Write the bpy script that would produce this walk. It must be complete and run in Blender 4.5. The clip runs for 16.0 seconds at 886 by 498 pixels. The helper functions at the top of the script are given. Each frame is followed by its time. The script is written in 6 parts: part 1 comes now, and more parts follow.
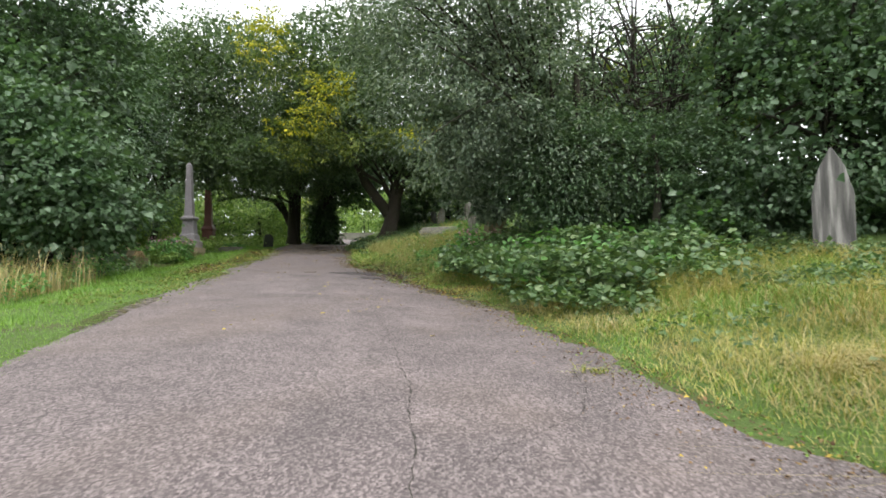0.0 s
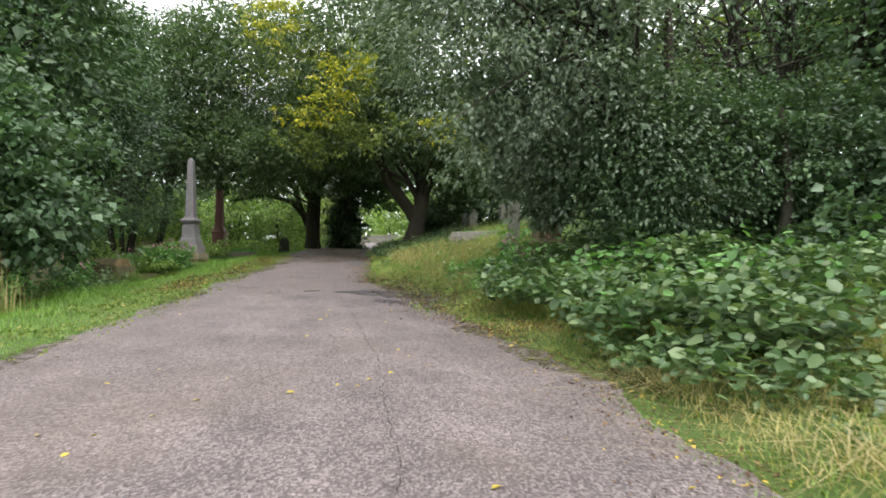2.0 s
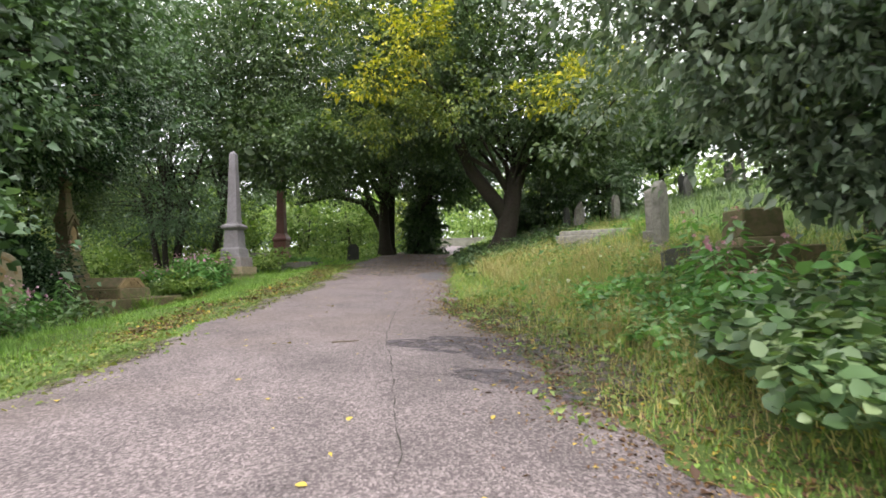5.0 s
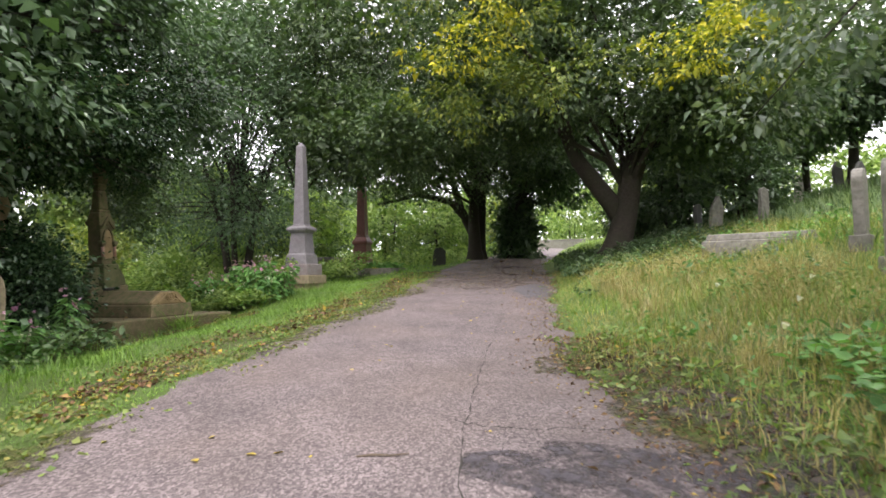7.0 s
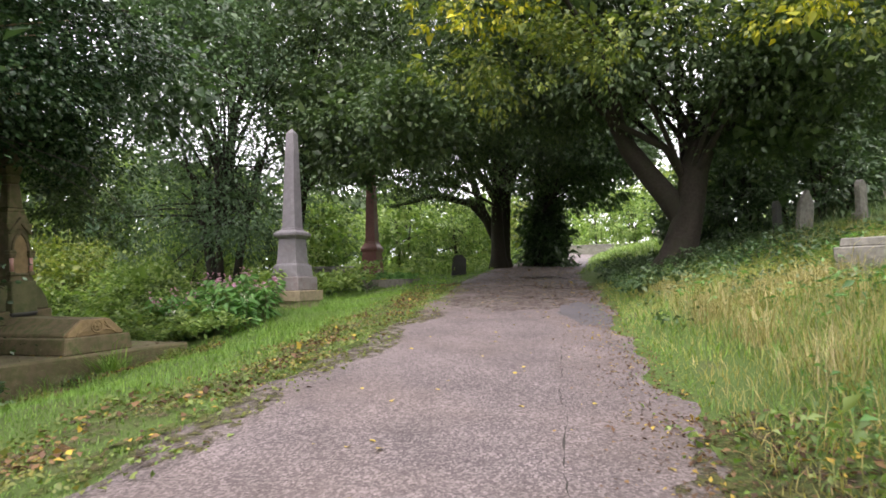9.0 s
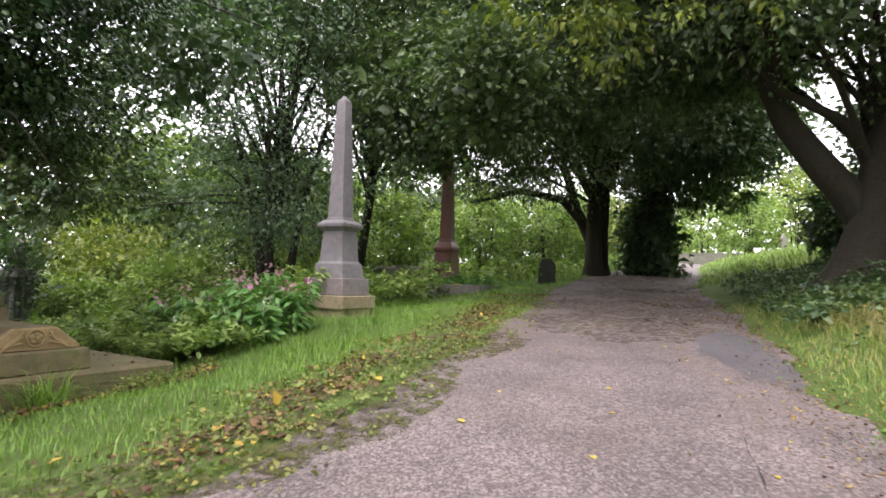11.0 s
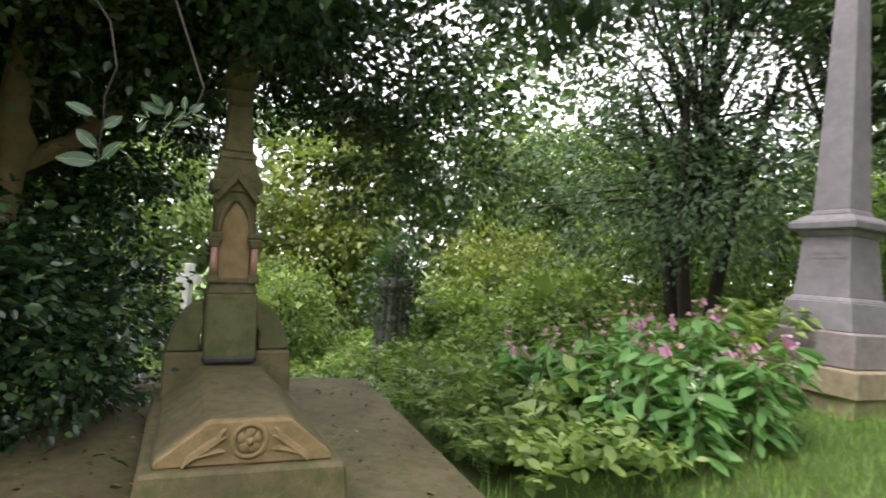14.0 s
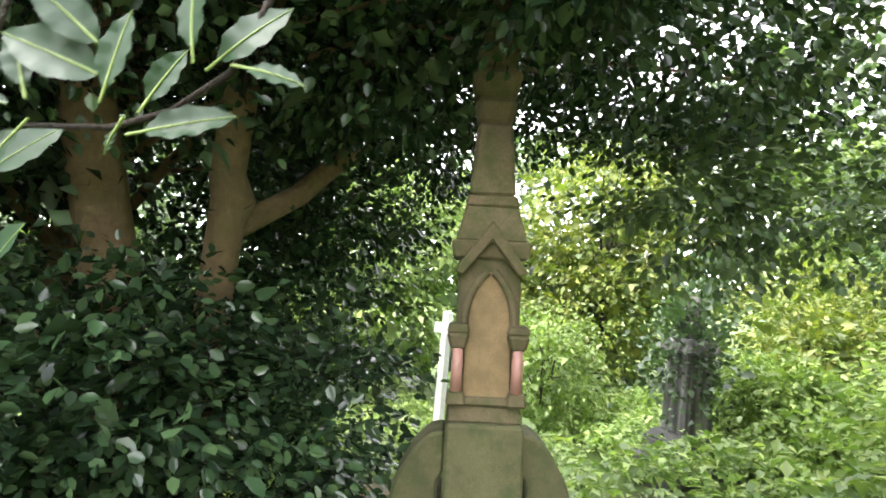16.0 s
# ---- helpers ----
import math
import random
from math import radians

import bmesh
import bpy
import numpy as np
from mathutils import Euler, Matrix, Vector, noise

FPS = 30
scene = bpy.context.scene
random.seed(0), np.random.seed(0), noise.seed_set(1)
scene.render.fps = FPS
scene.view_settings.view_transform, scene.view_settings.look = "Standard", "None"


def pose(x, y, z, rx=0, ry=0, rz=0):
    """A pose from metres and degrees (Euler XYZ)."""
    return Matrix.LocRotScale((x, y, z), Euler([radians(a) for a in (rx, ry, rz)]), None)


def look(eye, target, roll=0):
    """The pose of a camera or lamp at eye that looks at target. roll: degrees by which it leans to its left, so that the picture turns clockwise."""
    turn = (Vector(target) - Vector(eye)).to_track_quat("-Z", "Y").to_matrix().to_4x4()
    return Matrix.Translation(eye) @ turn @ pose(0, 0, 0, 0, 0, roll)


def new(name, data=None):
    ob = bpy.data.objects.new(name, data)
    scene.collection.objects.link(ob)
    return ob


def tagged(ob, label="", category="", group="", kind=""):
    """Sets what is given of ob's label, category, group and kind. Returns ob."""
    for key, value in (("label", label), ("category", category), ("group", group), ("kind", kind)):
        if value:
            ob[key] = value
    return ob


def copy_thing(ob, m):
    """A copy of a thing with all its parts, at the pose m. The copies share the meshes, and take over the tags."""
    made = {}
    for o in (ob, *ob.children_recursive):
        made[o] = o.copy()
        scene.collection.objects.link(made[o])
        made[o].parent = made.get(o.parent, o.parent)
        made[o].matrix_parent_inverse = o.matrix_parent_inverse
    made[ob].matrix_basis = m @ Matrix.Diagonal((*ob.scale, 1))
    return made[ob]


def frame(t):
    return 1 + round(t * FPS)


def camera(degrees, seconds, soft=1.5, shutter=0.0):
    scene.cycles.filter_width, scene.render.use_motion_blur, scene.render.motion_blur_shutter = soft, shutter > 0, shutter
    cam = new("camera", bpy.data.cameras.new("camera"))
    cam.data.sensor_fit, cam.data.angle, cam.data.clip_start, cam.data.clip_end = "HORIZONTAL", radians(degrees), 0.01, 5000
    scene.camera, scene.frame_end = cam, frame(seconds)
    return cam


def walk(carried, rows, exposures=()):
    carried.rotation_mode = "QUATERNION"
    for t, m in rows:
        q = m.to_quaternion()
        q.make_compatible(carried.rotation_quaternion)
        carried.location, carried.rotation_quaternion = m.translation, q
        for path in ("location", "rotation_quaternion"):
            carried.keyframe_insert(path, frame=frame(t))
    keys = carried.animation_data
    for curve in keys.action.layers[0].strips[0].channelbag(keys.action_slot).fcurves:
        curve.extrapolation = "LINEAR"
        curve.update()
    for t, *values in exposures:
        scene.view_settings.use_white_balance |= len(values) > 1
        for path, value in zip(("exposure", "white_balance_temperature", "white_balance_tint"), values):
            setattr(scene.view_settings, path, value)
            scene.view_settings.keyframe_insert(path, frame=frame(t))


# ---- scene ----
cam = camera(76.1, 16.0, 1.7, 0.25)
PATH = [
    (0, (-0.032, -0.134, 1.314), (-0.022, 1.865, 1.383), -1.1),
    (0.5, (-0.049, 0.802, 1.432), (-0.051, 2.8, 1.503), -0.9),
    (1, (-0.086, 1.693, 1.526), (-0.089, 3.692, 1.597), -1.1),
    (1.5, (-0.199, 2.615, 1.632), (-0.222, 4.614, 1.706), -0.8),
    (2, (-0.289, 3.544, 1.696), (-0.373, 5.541, 1.773), -0.7),
    (2.5, (-0.41, 4.463, 1.787), (-0.559, 6.456, 1.864), -0.7),
    (3, (-0.565, 5.454, 1.872), (-0.742, 7.444, 1.952), -0.9),
    (3.5, (-0.803, 6.372, 1.985), (-1.037, 8.356, 2.07), -0.3),
    (3.7, (-0.88, 6.731, 2.004), (-1.128, 8.714, 2.09), -0.5),
    (5.8, (-1.405, 10.656, 2.236), (-1.914, 12.588, 2.328), -1.4),
    (6, (-1.498, 10.976, 2.284), (-2.049, 12.896, 2.377), -1.2),
    (6.5, (-1.751, 11.806, 2.354), (-2.392, 13.698, 2.448), -1.3),
    (7, (-2.07, 12.678, 2.443), (-2.754, 14.555, 2.542), -1.1),
    (7.5, (-2.444, 13.477, 2.546), (-3.158, 15.342, 2.647), -0.9),
    (8, (-2.784, 14.287, 2.612), (-3.51, 16.147, 2.719), -1.0),
    (8.2, (-2.912, 14.611, 2.626), (-3.64, 16.471, 2.74), -1.2),
    (10.3, (-4.005, 17.794, 2.751), (-4.852, 19.602, 2.879), 0.8),
    (10.5, (-4.139, 18.116, 2.758), (-5.043, 19.895, 2.886), 1.0),
    (11, (-4.526, 18.92, 2.837), (-5.54, 20.639, 2.965), 1.3),
    (11.5, (-4.93, 19.695, 2.894), (-6.017, 21.369, 3.023), 1.2),
    (11.8, (-5.171, 20.13, 2.982), (-6.372, 21.725, 3.098), 1.4),
    (12, (-5.452, 20.406, 2.984), (-6.734, 21.937, 3.108), 2.3),
    (12.5, (-6.09, 21.032, 3.044), (-7.491, 22.454, 3.161), 2.4),
    (13, (-6.817, 21.491, 3.131), (-8.344, 22.779, 3.243), 3.4),
    (13.5, (-7.583, 21.798, 3.153), (-9.269, 22.868, 3.258), 4.0),
    (14, (-8.317, 21.985, 3.203), (-10.187, 22.69, 3.287), 4.7),
    (14.5, (-8.994, 22.075, 3.192), (-10.938, 22.534, 3.276), 5.1),
    (15, (-9.639, 22.039, 3.251), (-11.632, 22.183, 3.327), 5.9),
    (15.5, (-10.158, 21.998, 3.442), (-12.155, 21.93, 3.526), 5.5),
    (16, (-10.408, 22.009, 3.611), (-12.398, 21.836, 3.721), 5.3),
]
walk(cam, [(t, look(eye, target, roll)) for t, eye, target, roll in PATH], [(0, 0.88, 6400, 10), (3.5, 1.3, 6400, 12), (7, 1.43, 6480, 19), (11, 1.53, 6480, 21), (13, 1.62, 6500, 19), (14, 1.64, 6480, 17), (14.6, 2.0, 6450, 16), (15.3, 2.5, 6400, 17), (16, 2.9, 6350, 19)])

# ---- sky, sun and exposure ----
world = bpy.data.worlds.new("overcast_sky")
scene.world = world
world.use_nodes = True
wt = world.node_tree
wt.nodes.clear()
w_sky = wt.nodes.new("ShaderNodeTexSky")
w_sky.sky_type, w_sky.sun_disc = "NISHITA", False
w_sky.sun_elevation, w_sky.sun_rotation = radians(48), radians(160)
w_sky.dust_density, w_sky.air_density = 3.0, 1.0
w_cloud = wt.nodes.new("ShaderNodeTexNoise")
w_cloud.inputs["Scale"].default_value = 2.2
w_cloud.inputs["Detail"].default_value = 5
w_ramp = wt.nodes.new("ShaderNodeValToRGB")
w_ramp.color_ramp.elements[0].position, w_ramp.color_ramp.elements[0].color = 0.3, (8.6, 8.7, 8.7, 1)
w_ramp.color_ramp.elements[1].position, w_ramp.color_ramp.elements[1].color = 0.75, (12.7, 12.7, 12.5, 1)
w_mix = wt.nodes.new("ShaderNodeMix")
w_mix.data_type = "RGBA"
w_mix.inputs["Factor"].default_value = 0.85
w_bg = wt.nodes.new("ShaderNodeBackground")
w_bg.inputs["Strength"].default_value = 0.13
w_out = wt.nodes.new("ShaderNodeOutputWorld")
wt.links.new(w_cloud.outputs["Fac"], w_ramp.inputs["Fac"])
wt.links.new(w_sky.outputs["Color"], w_mix.inputs["A"])
wt.links.new(w_ramp.outputs["Color"], w_mix.inputs["B"])
wt.links.new(w_mix.outputs["Result"], w_bg.inputs["Color"])
wt.links.new(w_bg.outputs["Background"], w_out.inputs["Surface"])

sun_data = bpy.data.lights.new("sun", "SUN")
sun_data.energy, sun_data.angle, sun_data.color = 1.2, radians(25), (1.0, 0.96, 0.9)
sun = new("sun", sun_data)
sun.matrix_world = look((0, 0, 30), (-3.5, 13.0, 8))


# ---- materials ----
def nodes_of(name):
    m = bpy.data.materials.new(name)
    m.use_nodes = True
    t = m.node_tree
    return m, t, t.nodes["Principled BSDF"], t.nodes["Material Output"]


def tex(t, kind, scale, detail=4.0, rough=0.6):
    n = t.nodes.new(kind)
    n.inputs["Scale"].default_value = scale
    if kind == "ShaderNodeTexNoise":
        n.inputs["Detail"].default_value, n.inputs["Roughness"].default_value = detail, rough
    c = t.nodes.get("Coords")
    if c is None:
        c = t.nodes.new("ShaderNodeNewGeometry")
        c.name = "Coords"
    t.links.new(c.outputs["Position"], n.inputs["Vector"])
    return n


def ramp(t, source, stops):
    r = t.nodes.new("ShaderNodeValToRGB")
    els = r.color_ramp.elements
    while len(els) < len(stops):
        els.new(0.5)
    for e, (p, c) in zip(els, stops):
        e.position = p
        e.color = (*c, 1) if not isinstance(c, (int, float)) else (c, c, c, 1)
    t.links.new(source, r.inputs["Fac"])
    return r.outputs["Color"]


def blend(t, fac, a, b, mode="MIX"):
    n = t.nodes.new("ShaderNodeMix")
    n.data_type, n.blend_type = "RGBA", mode
    for key, v in (("Factor", fac), ("A", a), ("B", b)):
        if isinstance(v, (int, float)):
            n.inputs[key].default_value = v if key == "Factor" else (v, v, v, 1)
        elif isinstance(v, tuple):
            n.inputs[key].default_value = (*v, 1)
        else:
            t.links.new(v, n.inputs[key])
    return n.outputs["Result"]


def relief(t, bsdf, source, strength, distance):
    b = t.nodes.new("ShaderNodeBump")
    b.inputs["Strength"].default_value, b.inputs["Distance"].default_value = strength, distance
    t.links.new(source, b.inputs["Height"])
    t.links.new(b.outputs["Normal"], bsdf.inputs["Normal"])


def stone_material(name, c1, c2, stain, stain_amount=0.5, speck=300.0, rough=0.8, bump=0.5):
    m, t, b, _ = nodes_of(name)
    big = tex(t, "ShaderNodeTexNoise", 1.6, 6)
    fine = tex(t, "ShaderNodeTexNoise", speck, 3, 0.7)
    mid = tex(t, "ShaderNodeTexNoise", 9.0, 6, 0.65)
    base = ramp(t, fine.outputs["Fac"], [(0.35, c1), (0.65, c2)])
    mask = ramp(t, mid.outputs["Fac"], [(0.42, 0.0), (0.62, stain_amount)])
    col = blend(t, mask, base, stain)
    mask2 = ramp(t, big.outputs["Fac"], [(0.4, 0.0), (0.7, stain_amount * 0.8)])
    col = blend(t, mask2, col, tuple(v * 0.55 for v in c1))
    t.links.new(col, b.inputs["Base Color"])
    b.inputs["Roughness"].default_value = rough
    relief(t, b, mid.outputs["Fac"], bump, 0.012)
    return m


def leaf_material(name, dark, mid, light, rough=0.45, through_light=0.3, accent=None, straw=None):
    m, t, b, out = nodes_of(name)
    g = t.nodes.new("ShaderNodeNewGeometry")
    stops = [(0.0, dark), (0.55, mid), (1.0, light)]
    if accent:
        stops = [(0.0, dark), (0.5, mid), (0.86, light), (0.94, accent)]
    isl = ramp(t, g.outputs["Random Per Island"], stops)
    area = tex(t, "ShaderNodeTexNoise", 0.55, 3)
    shade = ramp(t, area.outputs["Fac"], [(0.3, 0.72), (0.7, 1.25)])
    col = blend(t, 1.0, isl, shade, "MULTIPLY")
    if straw:
        wide = tex(t, "ShaderNodeTexNoise", 1.15, 5, 0.65)
        col = blend(t, ramp(t, wide.outputs["Fac"], [(0.45, 0.0), (0.62, 0.8)]), col, straw)
    t.links.new(col, b.inputs["Base Color"])
    b.inputs["Roughness"].default_value = rough
    tr = t.nodes.new("ShaderNodeBsdfTranslucent")
    lift = blend(t, 1.0, col, (1.3, 1.5, 0.6), "MULTIPLY")
    t.links.new(lift, tr.inputs["Color"])
    mx = t.nodes.new("ShaderNodeMixShader")
    mx.inputs["Fac"].default_value = through_light
    t.links.new(b.outputs["BSDF"], mx.inputs[1])
    t.links.new(tr.outputs["BSDF"], mx.inputs[2])
    t.links.new(mx.outputs["Shader"], out.inputs["Surface"])
    return m


def bark_material(name, c1, c2, moss):
    m, t, b, _ = nodes_of(name)
    st = tex(t, "ShaderNodeTexNoise", 14.0, 6, 0.7)
    big = tex(t, "ShaderNodeTexNoise", 2.0, 4)
    col = ramp(t, st.outputs["Fac"], [(0.3, c1), (0.7, c2)])
    mask = ramp(t, big.outputs["Fac"], [(0.45, 0.0), (0.65, 0.7)])
    col = blend(t, mask, col, moss)
    t.links.new(col, b.inputs["Base Color"])
    b.inputs["Roughness"].default_value = 0.9
    relief(t, b, st.outputs["Fac"], 0.8, 0.03)
    return m


def plain_material(name, c, rough=0.6, vary=0.25, scale=20.0):
    m, t, b, _ = nodes_of(name)
    n = tex(t, "ShaderNodeTexNoise", scale, 4)
    lo, hi = tuple(v * (1 - vary) for v in c), tuple(min(1, v * (1 + vary)) for v in c)
    t.links.new(ramp(t, n.outputs["Fac"], [(0.3, lo), (0.7, hi)]), b.inputs["Base Color"])
    b.inputs["Roughness"].default_value = rough
    return m


def asphalt_material():
    m, t, b, _ = nodes_of("worn_asphalt")
    chip = tex(t, "ShaderNodeTexVoronoi", 62.0)
    fine = tex(t, "ShaderNodeTexNoise", 60.0, 6, 0.75)
    mid = tex(t, "ShaderNodeTexNoise", 1.3, 6, 0.6)
    big = tex(t, "ShaderNodeTexNoise", 0.35, 3)
    crack = tex(t, "ShaderNodeTexVoronoi", 1.1)
    crack.feature = "DISTANCE_TO_EDGE"
    warp = tex(t, "ShaderNodeTexNoise", 2.2, 5)
    vec = t.nodes.new("ShaderNodeVectorMath")
    vec.operation = "MULTIPLY_ADD"
    vec.inputs[1].default_value = (0.7, 0.7, 0.0)
    t.links.new(warp.outputs["Color"], vec.inputs[0])
    t.links.new(t.nodes["Coords"].outputs["Position"], vec.inputs[2])
    t.links.new(vec.outputs["Vector"], crack.inputs["Vector"])
    chips = ramp(t, chip.outputs["Color"], [(0.0, (0.042, 0.033, 0.033)), (0.5, (0.126, 0.102, 0.101)), (1.0, (0.300, 0.254, 0.246))])
    grit = ramp(t, fine.outputs["Fac"], [(0.3, 0.55), (0.7, 1.35)])
    col = blend(t, 1.0, chips, grit, "MULTIPLY")
    worn = ramp(t, mid.outputs["Fac"], [(0.3, 0.7), (0.7, 1.25)])
    col = blend(t, 1.0, col, worn, "MULTIPLY")
    brown = ramp(t, big.outputs["Fac"], [(0.5, 0.0), (0.72, 0.45)])
    col = blend(t, brown, col, (0.14, 0.105, 0.085))
    line = ramp(t, crack.outputs["Distance"], [(0.0, 1.0), (0.012, 0.0)])
    patchy = ramp(t, mid.outputs["Fac"], [(0.5, 0.0), (0.6, 0.75)])
    line = blend(t, 1.0, line, patchy, "MULTIPLY")
    col = blend(t, line, col, (0.05, 0.045, 0.04))
    t.links.new(col, b.inputs["Base Color"])
    b.inputs["Roughness"].default_value = 0.78
    relief(t, b, chip.outputs["Distance"], 0.55, 0.008)
    return m


def ground_material(name, grass1, grass2, soil, bias):
    m, t, b, _ = nodes_of(name)
    n1 = tex(t, "ShaderNodeTexNoise", 1.1, 6)
    n2 = tex(t, "ShaderNodeTexNoise", 25.0, 6, 0.75)
    col = ramp(t, n2.outputs["Fac"], [(0.3, grass1), (0.7, grass2)])
    mask = ramp(t, n1.outputs["Fac"], [(bias, 0.0), (bias + 0.15, 0.85)])
    col = blend(t, mask, col, soil)
    t.links.new(col, b.inputs["Base Color"])
    b.inputs["Roughness"].default_value = 0.95
    relief(t, b, n2.outputs["Fac"], 0.9, 0.05)
    return m


def broken(m, scale, lo, hi):
    """Lets the surface below show through in uneven gaps."""
    t = m.node_tree
    n = tex(t, "ShaderNodeTexNoise", scale, 7, 0.7)
    a = ramp(t, n.outputs["Fac"], [(lo, 0.0), (hi, 1.0)])
    t.links.new(a, t.nodes["Principled BSDF"].inputs["Alpha"])
    return m


def streaked_stone():
    m, t, bs, _ = nodes_of("streaked_stone")
    n = t.nodes.new("ShaderNodeTexNoise")
    n.inputs["Scale"].default_value, n.inputs["Detail"].default_value = 9.0, 5
    mp = t.nodes.new("ShaderNodeMapping")
    mp.inputs["Scale"].default_value = (1.0, 1.0, 0.08)
    fine = tex(t, "ShaderNodeTexNoise", 60.0, 5)
    t.links.new(t.nodes["Coords"].outputs["Position"], mp.inputs["Vector"])
    t.links.new(mp.outputs["Vector"], n.inputs["Vector"])
    col = ramp(t, n.outputs["Fac"], [(0.35, (0.07, 0.068, 0.066)), (0.5, (0.14, 0.135, 0.13)), (0.62, (0.3, 0.29, 0.28))])
    grain = ramp(t, fine.outputs["Fac"], [(0.3, 0.8), (0.7, 1.15)])
    t.links.new(blend(t, 1.0, col, grain, "MULTIPLY"), bs.inputs["Base Color"])
    bs.inputs["Roughness"].default_value = 0.9
    relief(t, bs, fine.outputs["Fac"], 0.4, 0.01)
    return m


M_ASPHALT = asphalt_material()
M_STREAK = streaked_stone()
M_GROUND = ground_material("turf", (0.055, 0.1, 0.016), (0.12, 0.19, 0.035), (0.09, 0.08, 0.035), 0.56)
M_SOIL = ground_material("damp_soil", (0.075, 0.060, 0.048), (0.165, 0.135, 0.112), (0.10, 0.105, 0.04), 0.55)
M_MOSS = ground_material("moss", (0.06, 0.07, 0.012), (0.13, 0.13, 0.03), (0.09, 0.06, 0.035), 0.5)
M_TAR = ground_material("dark_repair_tar", (0.056, 0.053, 0.061), (0.136, 0.120, 0.131), (0.192, 0.158, 0.145), 0.58)
M_PATCH = stone_material("smooth_grey_tar", (0.075, 0.07, 0.078), (0.13, 0.12, 0.128), (0.06, 0.055, 0.055), 0.5, 220, 0.7, 0.25)
M_MOULD = ground_material("leaf_mould", (0.07, 0.05, 0.03), (0.19, 0.14, 0.085), (0.1, 0.12, 0.03), 0.55)
broken(M_MOULD, 9.0, 0.46, 0.66)
broken(M_MOSS, 7.0, 0.44, 0.62)
broken(M_TAR, 6.0, 0.4, 0.62)
broken(M_SOIL, 6.0, 0.4, 0.6)
M_GRANITE = stone_material("grey_granite", (0.172, 0.160, 0.174), (0.275, 0.257, 0.272), (0.135, 0.128, 0.132), 0.5, 350, 0.6, 0.2)
M_PLINTH = stone_material("stained_granite", (0.2, 0.185, 0.19), (0.31, 0.28, 0.28), (0.16, 0.1, 0.09), 0.55, 300, 0.7, 0.2)
M_BUFF = stone_material("buff_sandstone", (0.30, 0.24, 0.15), (0.42, 0.35, 0.24), (0.17, 0.15, 0.09), 0.6, 160, 0.9, 0.5)
M_MOSSY = stone_material("mossy_sandstone", (0.13, 0.1, 0.055), (0.2, 0.16, 0.085), (0.075, 0.095, 0.028), 0.85, 140, 0.9, 0.6)
M_ALGAE = stone_material("algae_stained_sandstone", (0.11, 0.11, 0.05), (0.17, 0.16, 0.075), (0.06, 0.085, 0.022), 0.85, 140, 0.9, 0.6)
M_CARVED = stone_material("carved_sandstone", (0.253, 0.179, 0.085), (0.347, 0.250, 0.128), (0.150, 0.107, 0.051), 0.5, 140, 0.9, 0.5)
M_RED = stone_material("red_granite", (0.19, 0.07, 0.06), (0.3, 0.125, 0.105), (0.14, 0.06, 0.055), 0.4, 280, 0.45, 0.1)
M_PINK = stone_material("pink_granite", (0.42, 0.21, 0.17), (0.52, 0.3, 0.25), (0.36, 0.2, 0.16), 0.4, 300, 0.4, 0.1)
M_WEATHER = stone_material("weathered_grey_stone", (0.2, 0.19, 0.165), (0.32, 0.305, 0.27), (0.1, 0.1, 0.075), 0.7, 120, 0.9, 0.6)
M_DARKSTONE = stone_material("blackened_stone", (0.05, 0.05, 0.048), (0.1, 0.1, 0.095), (0.07, 0.08, 0.05), 0.5, 120, 0.9, 0.6)
M_MARBLE = stone_material("white_marble", (0.66, 0.66, 0.63), (0.78, 0.77, 0.74), (0.5, 0.5, 0.46), 0.3, 60, 0.5, 0.1)
M_BARK = bark_material("dark_bark", (0.016, 0.012, 0.009), (0.047, 0.037, 0.027), (0.024, 0.027, 0.012))
M_HOLLYBARK = bark_material("smooth_olive_bark", (0.180, 0.123, 0.061), (0.300, 0.217, 0.115), (0.150, 0.131, 0.054))
M_TWIG = plain_material("twig_brown", (0.11, 0.085, 0.06), 0.85)
M_STEM = plain_material("green_stem", (0.12, 0.14, 0.05), 0.6)

L_DARK = leaf_material("leaf_deep_green", (0.036, 0.067, 0.034), (0.073, 0.131, 0.060), (0.129, 0.202, 0.098), 0.42, 0.25)
L_SYC = leaf_material("leaf_sycamore", (0.042, 0.083, 0.036), (0.083, 0.145, 0.074), (0.137, 0.206, 0.120), 0.45, 0.25)
L_GREY = leaf_material("leaf_grey_green", (0.065, 0.101, 0.064), (0.121, 0.168, 0.108), (0.211, 0.260, 0.185), 0.42, 0.25)
L_OAK = leaf_material("leaf_mid_green", (0.036, 0.064, 0.028), (0.070, 0.118, 0.048), (0.126, 0.180, 0.070), 0.45, 0.28)
L_GOLD = leaf_material("leaf_turning_yellow", (0.12, 0.16, 0.015), (0.32, 0.33, 0.02), (0.58, 0.5, 0.03), 0.5, 0.3)
L_OLIVE = leaf_material("leaf_yellow_green", (0.072, 0.112, 0.022), (0.143, 0.196, 0.038), (0.258, 0.280, 0.052), 0.5, 0.3)
L_LIGHT = leaf_material("leaf_light_green", (0.089, 0.151, 0.036), (0.178, 0.269, 0.072), (0.338, 0.420, 0.152), 0.5, 0.35)
L_BRAMBLE = leaf_material("leaf_bramble", (0.050, 0.097, 0.039), (0.107, 0.179, 0.075), (0.197, 0.260, 0.125), 0.45, 0.25)
L_HOLLY = leaf_material("leaf_glossy_holly", (0.018, 0.042, 0.020), (0.042, 0.086, 0.036), (0.082, 0.142, 0.058), 0.2, 0.12)
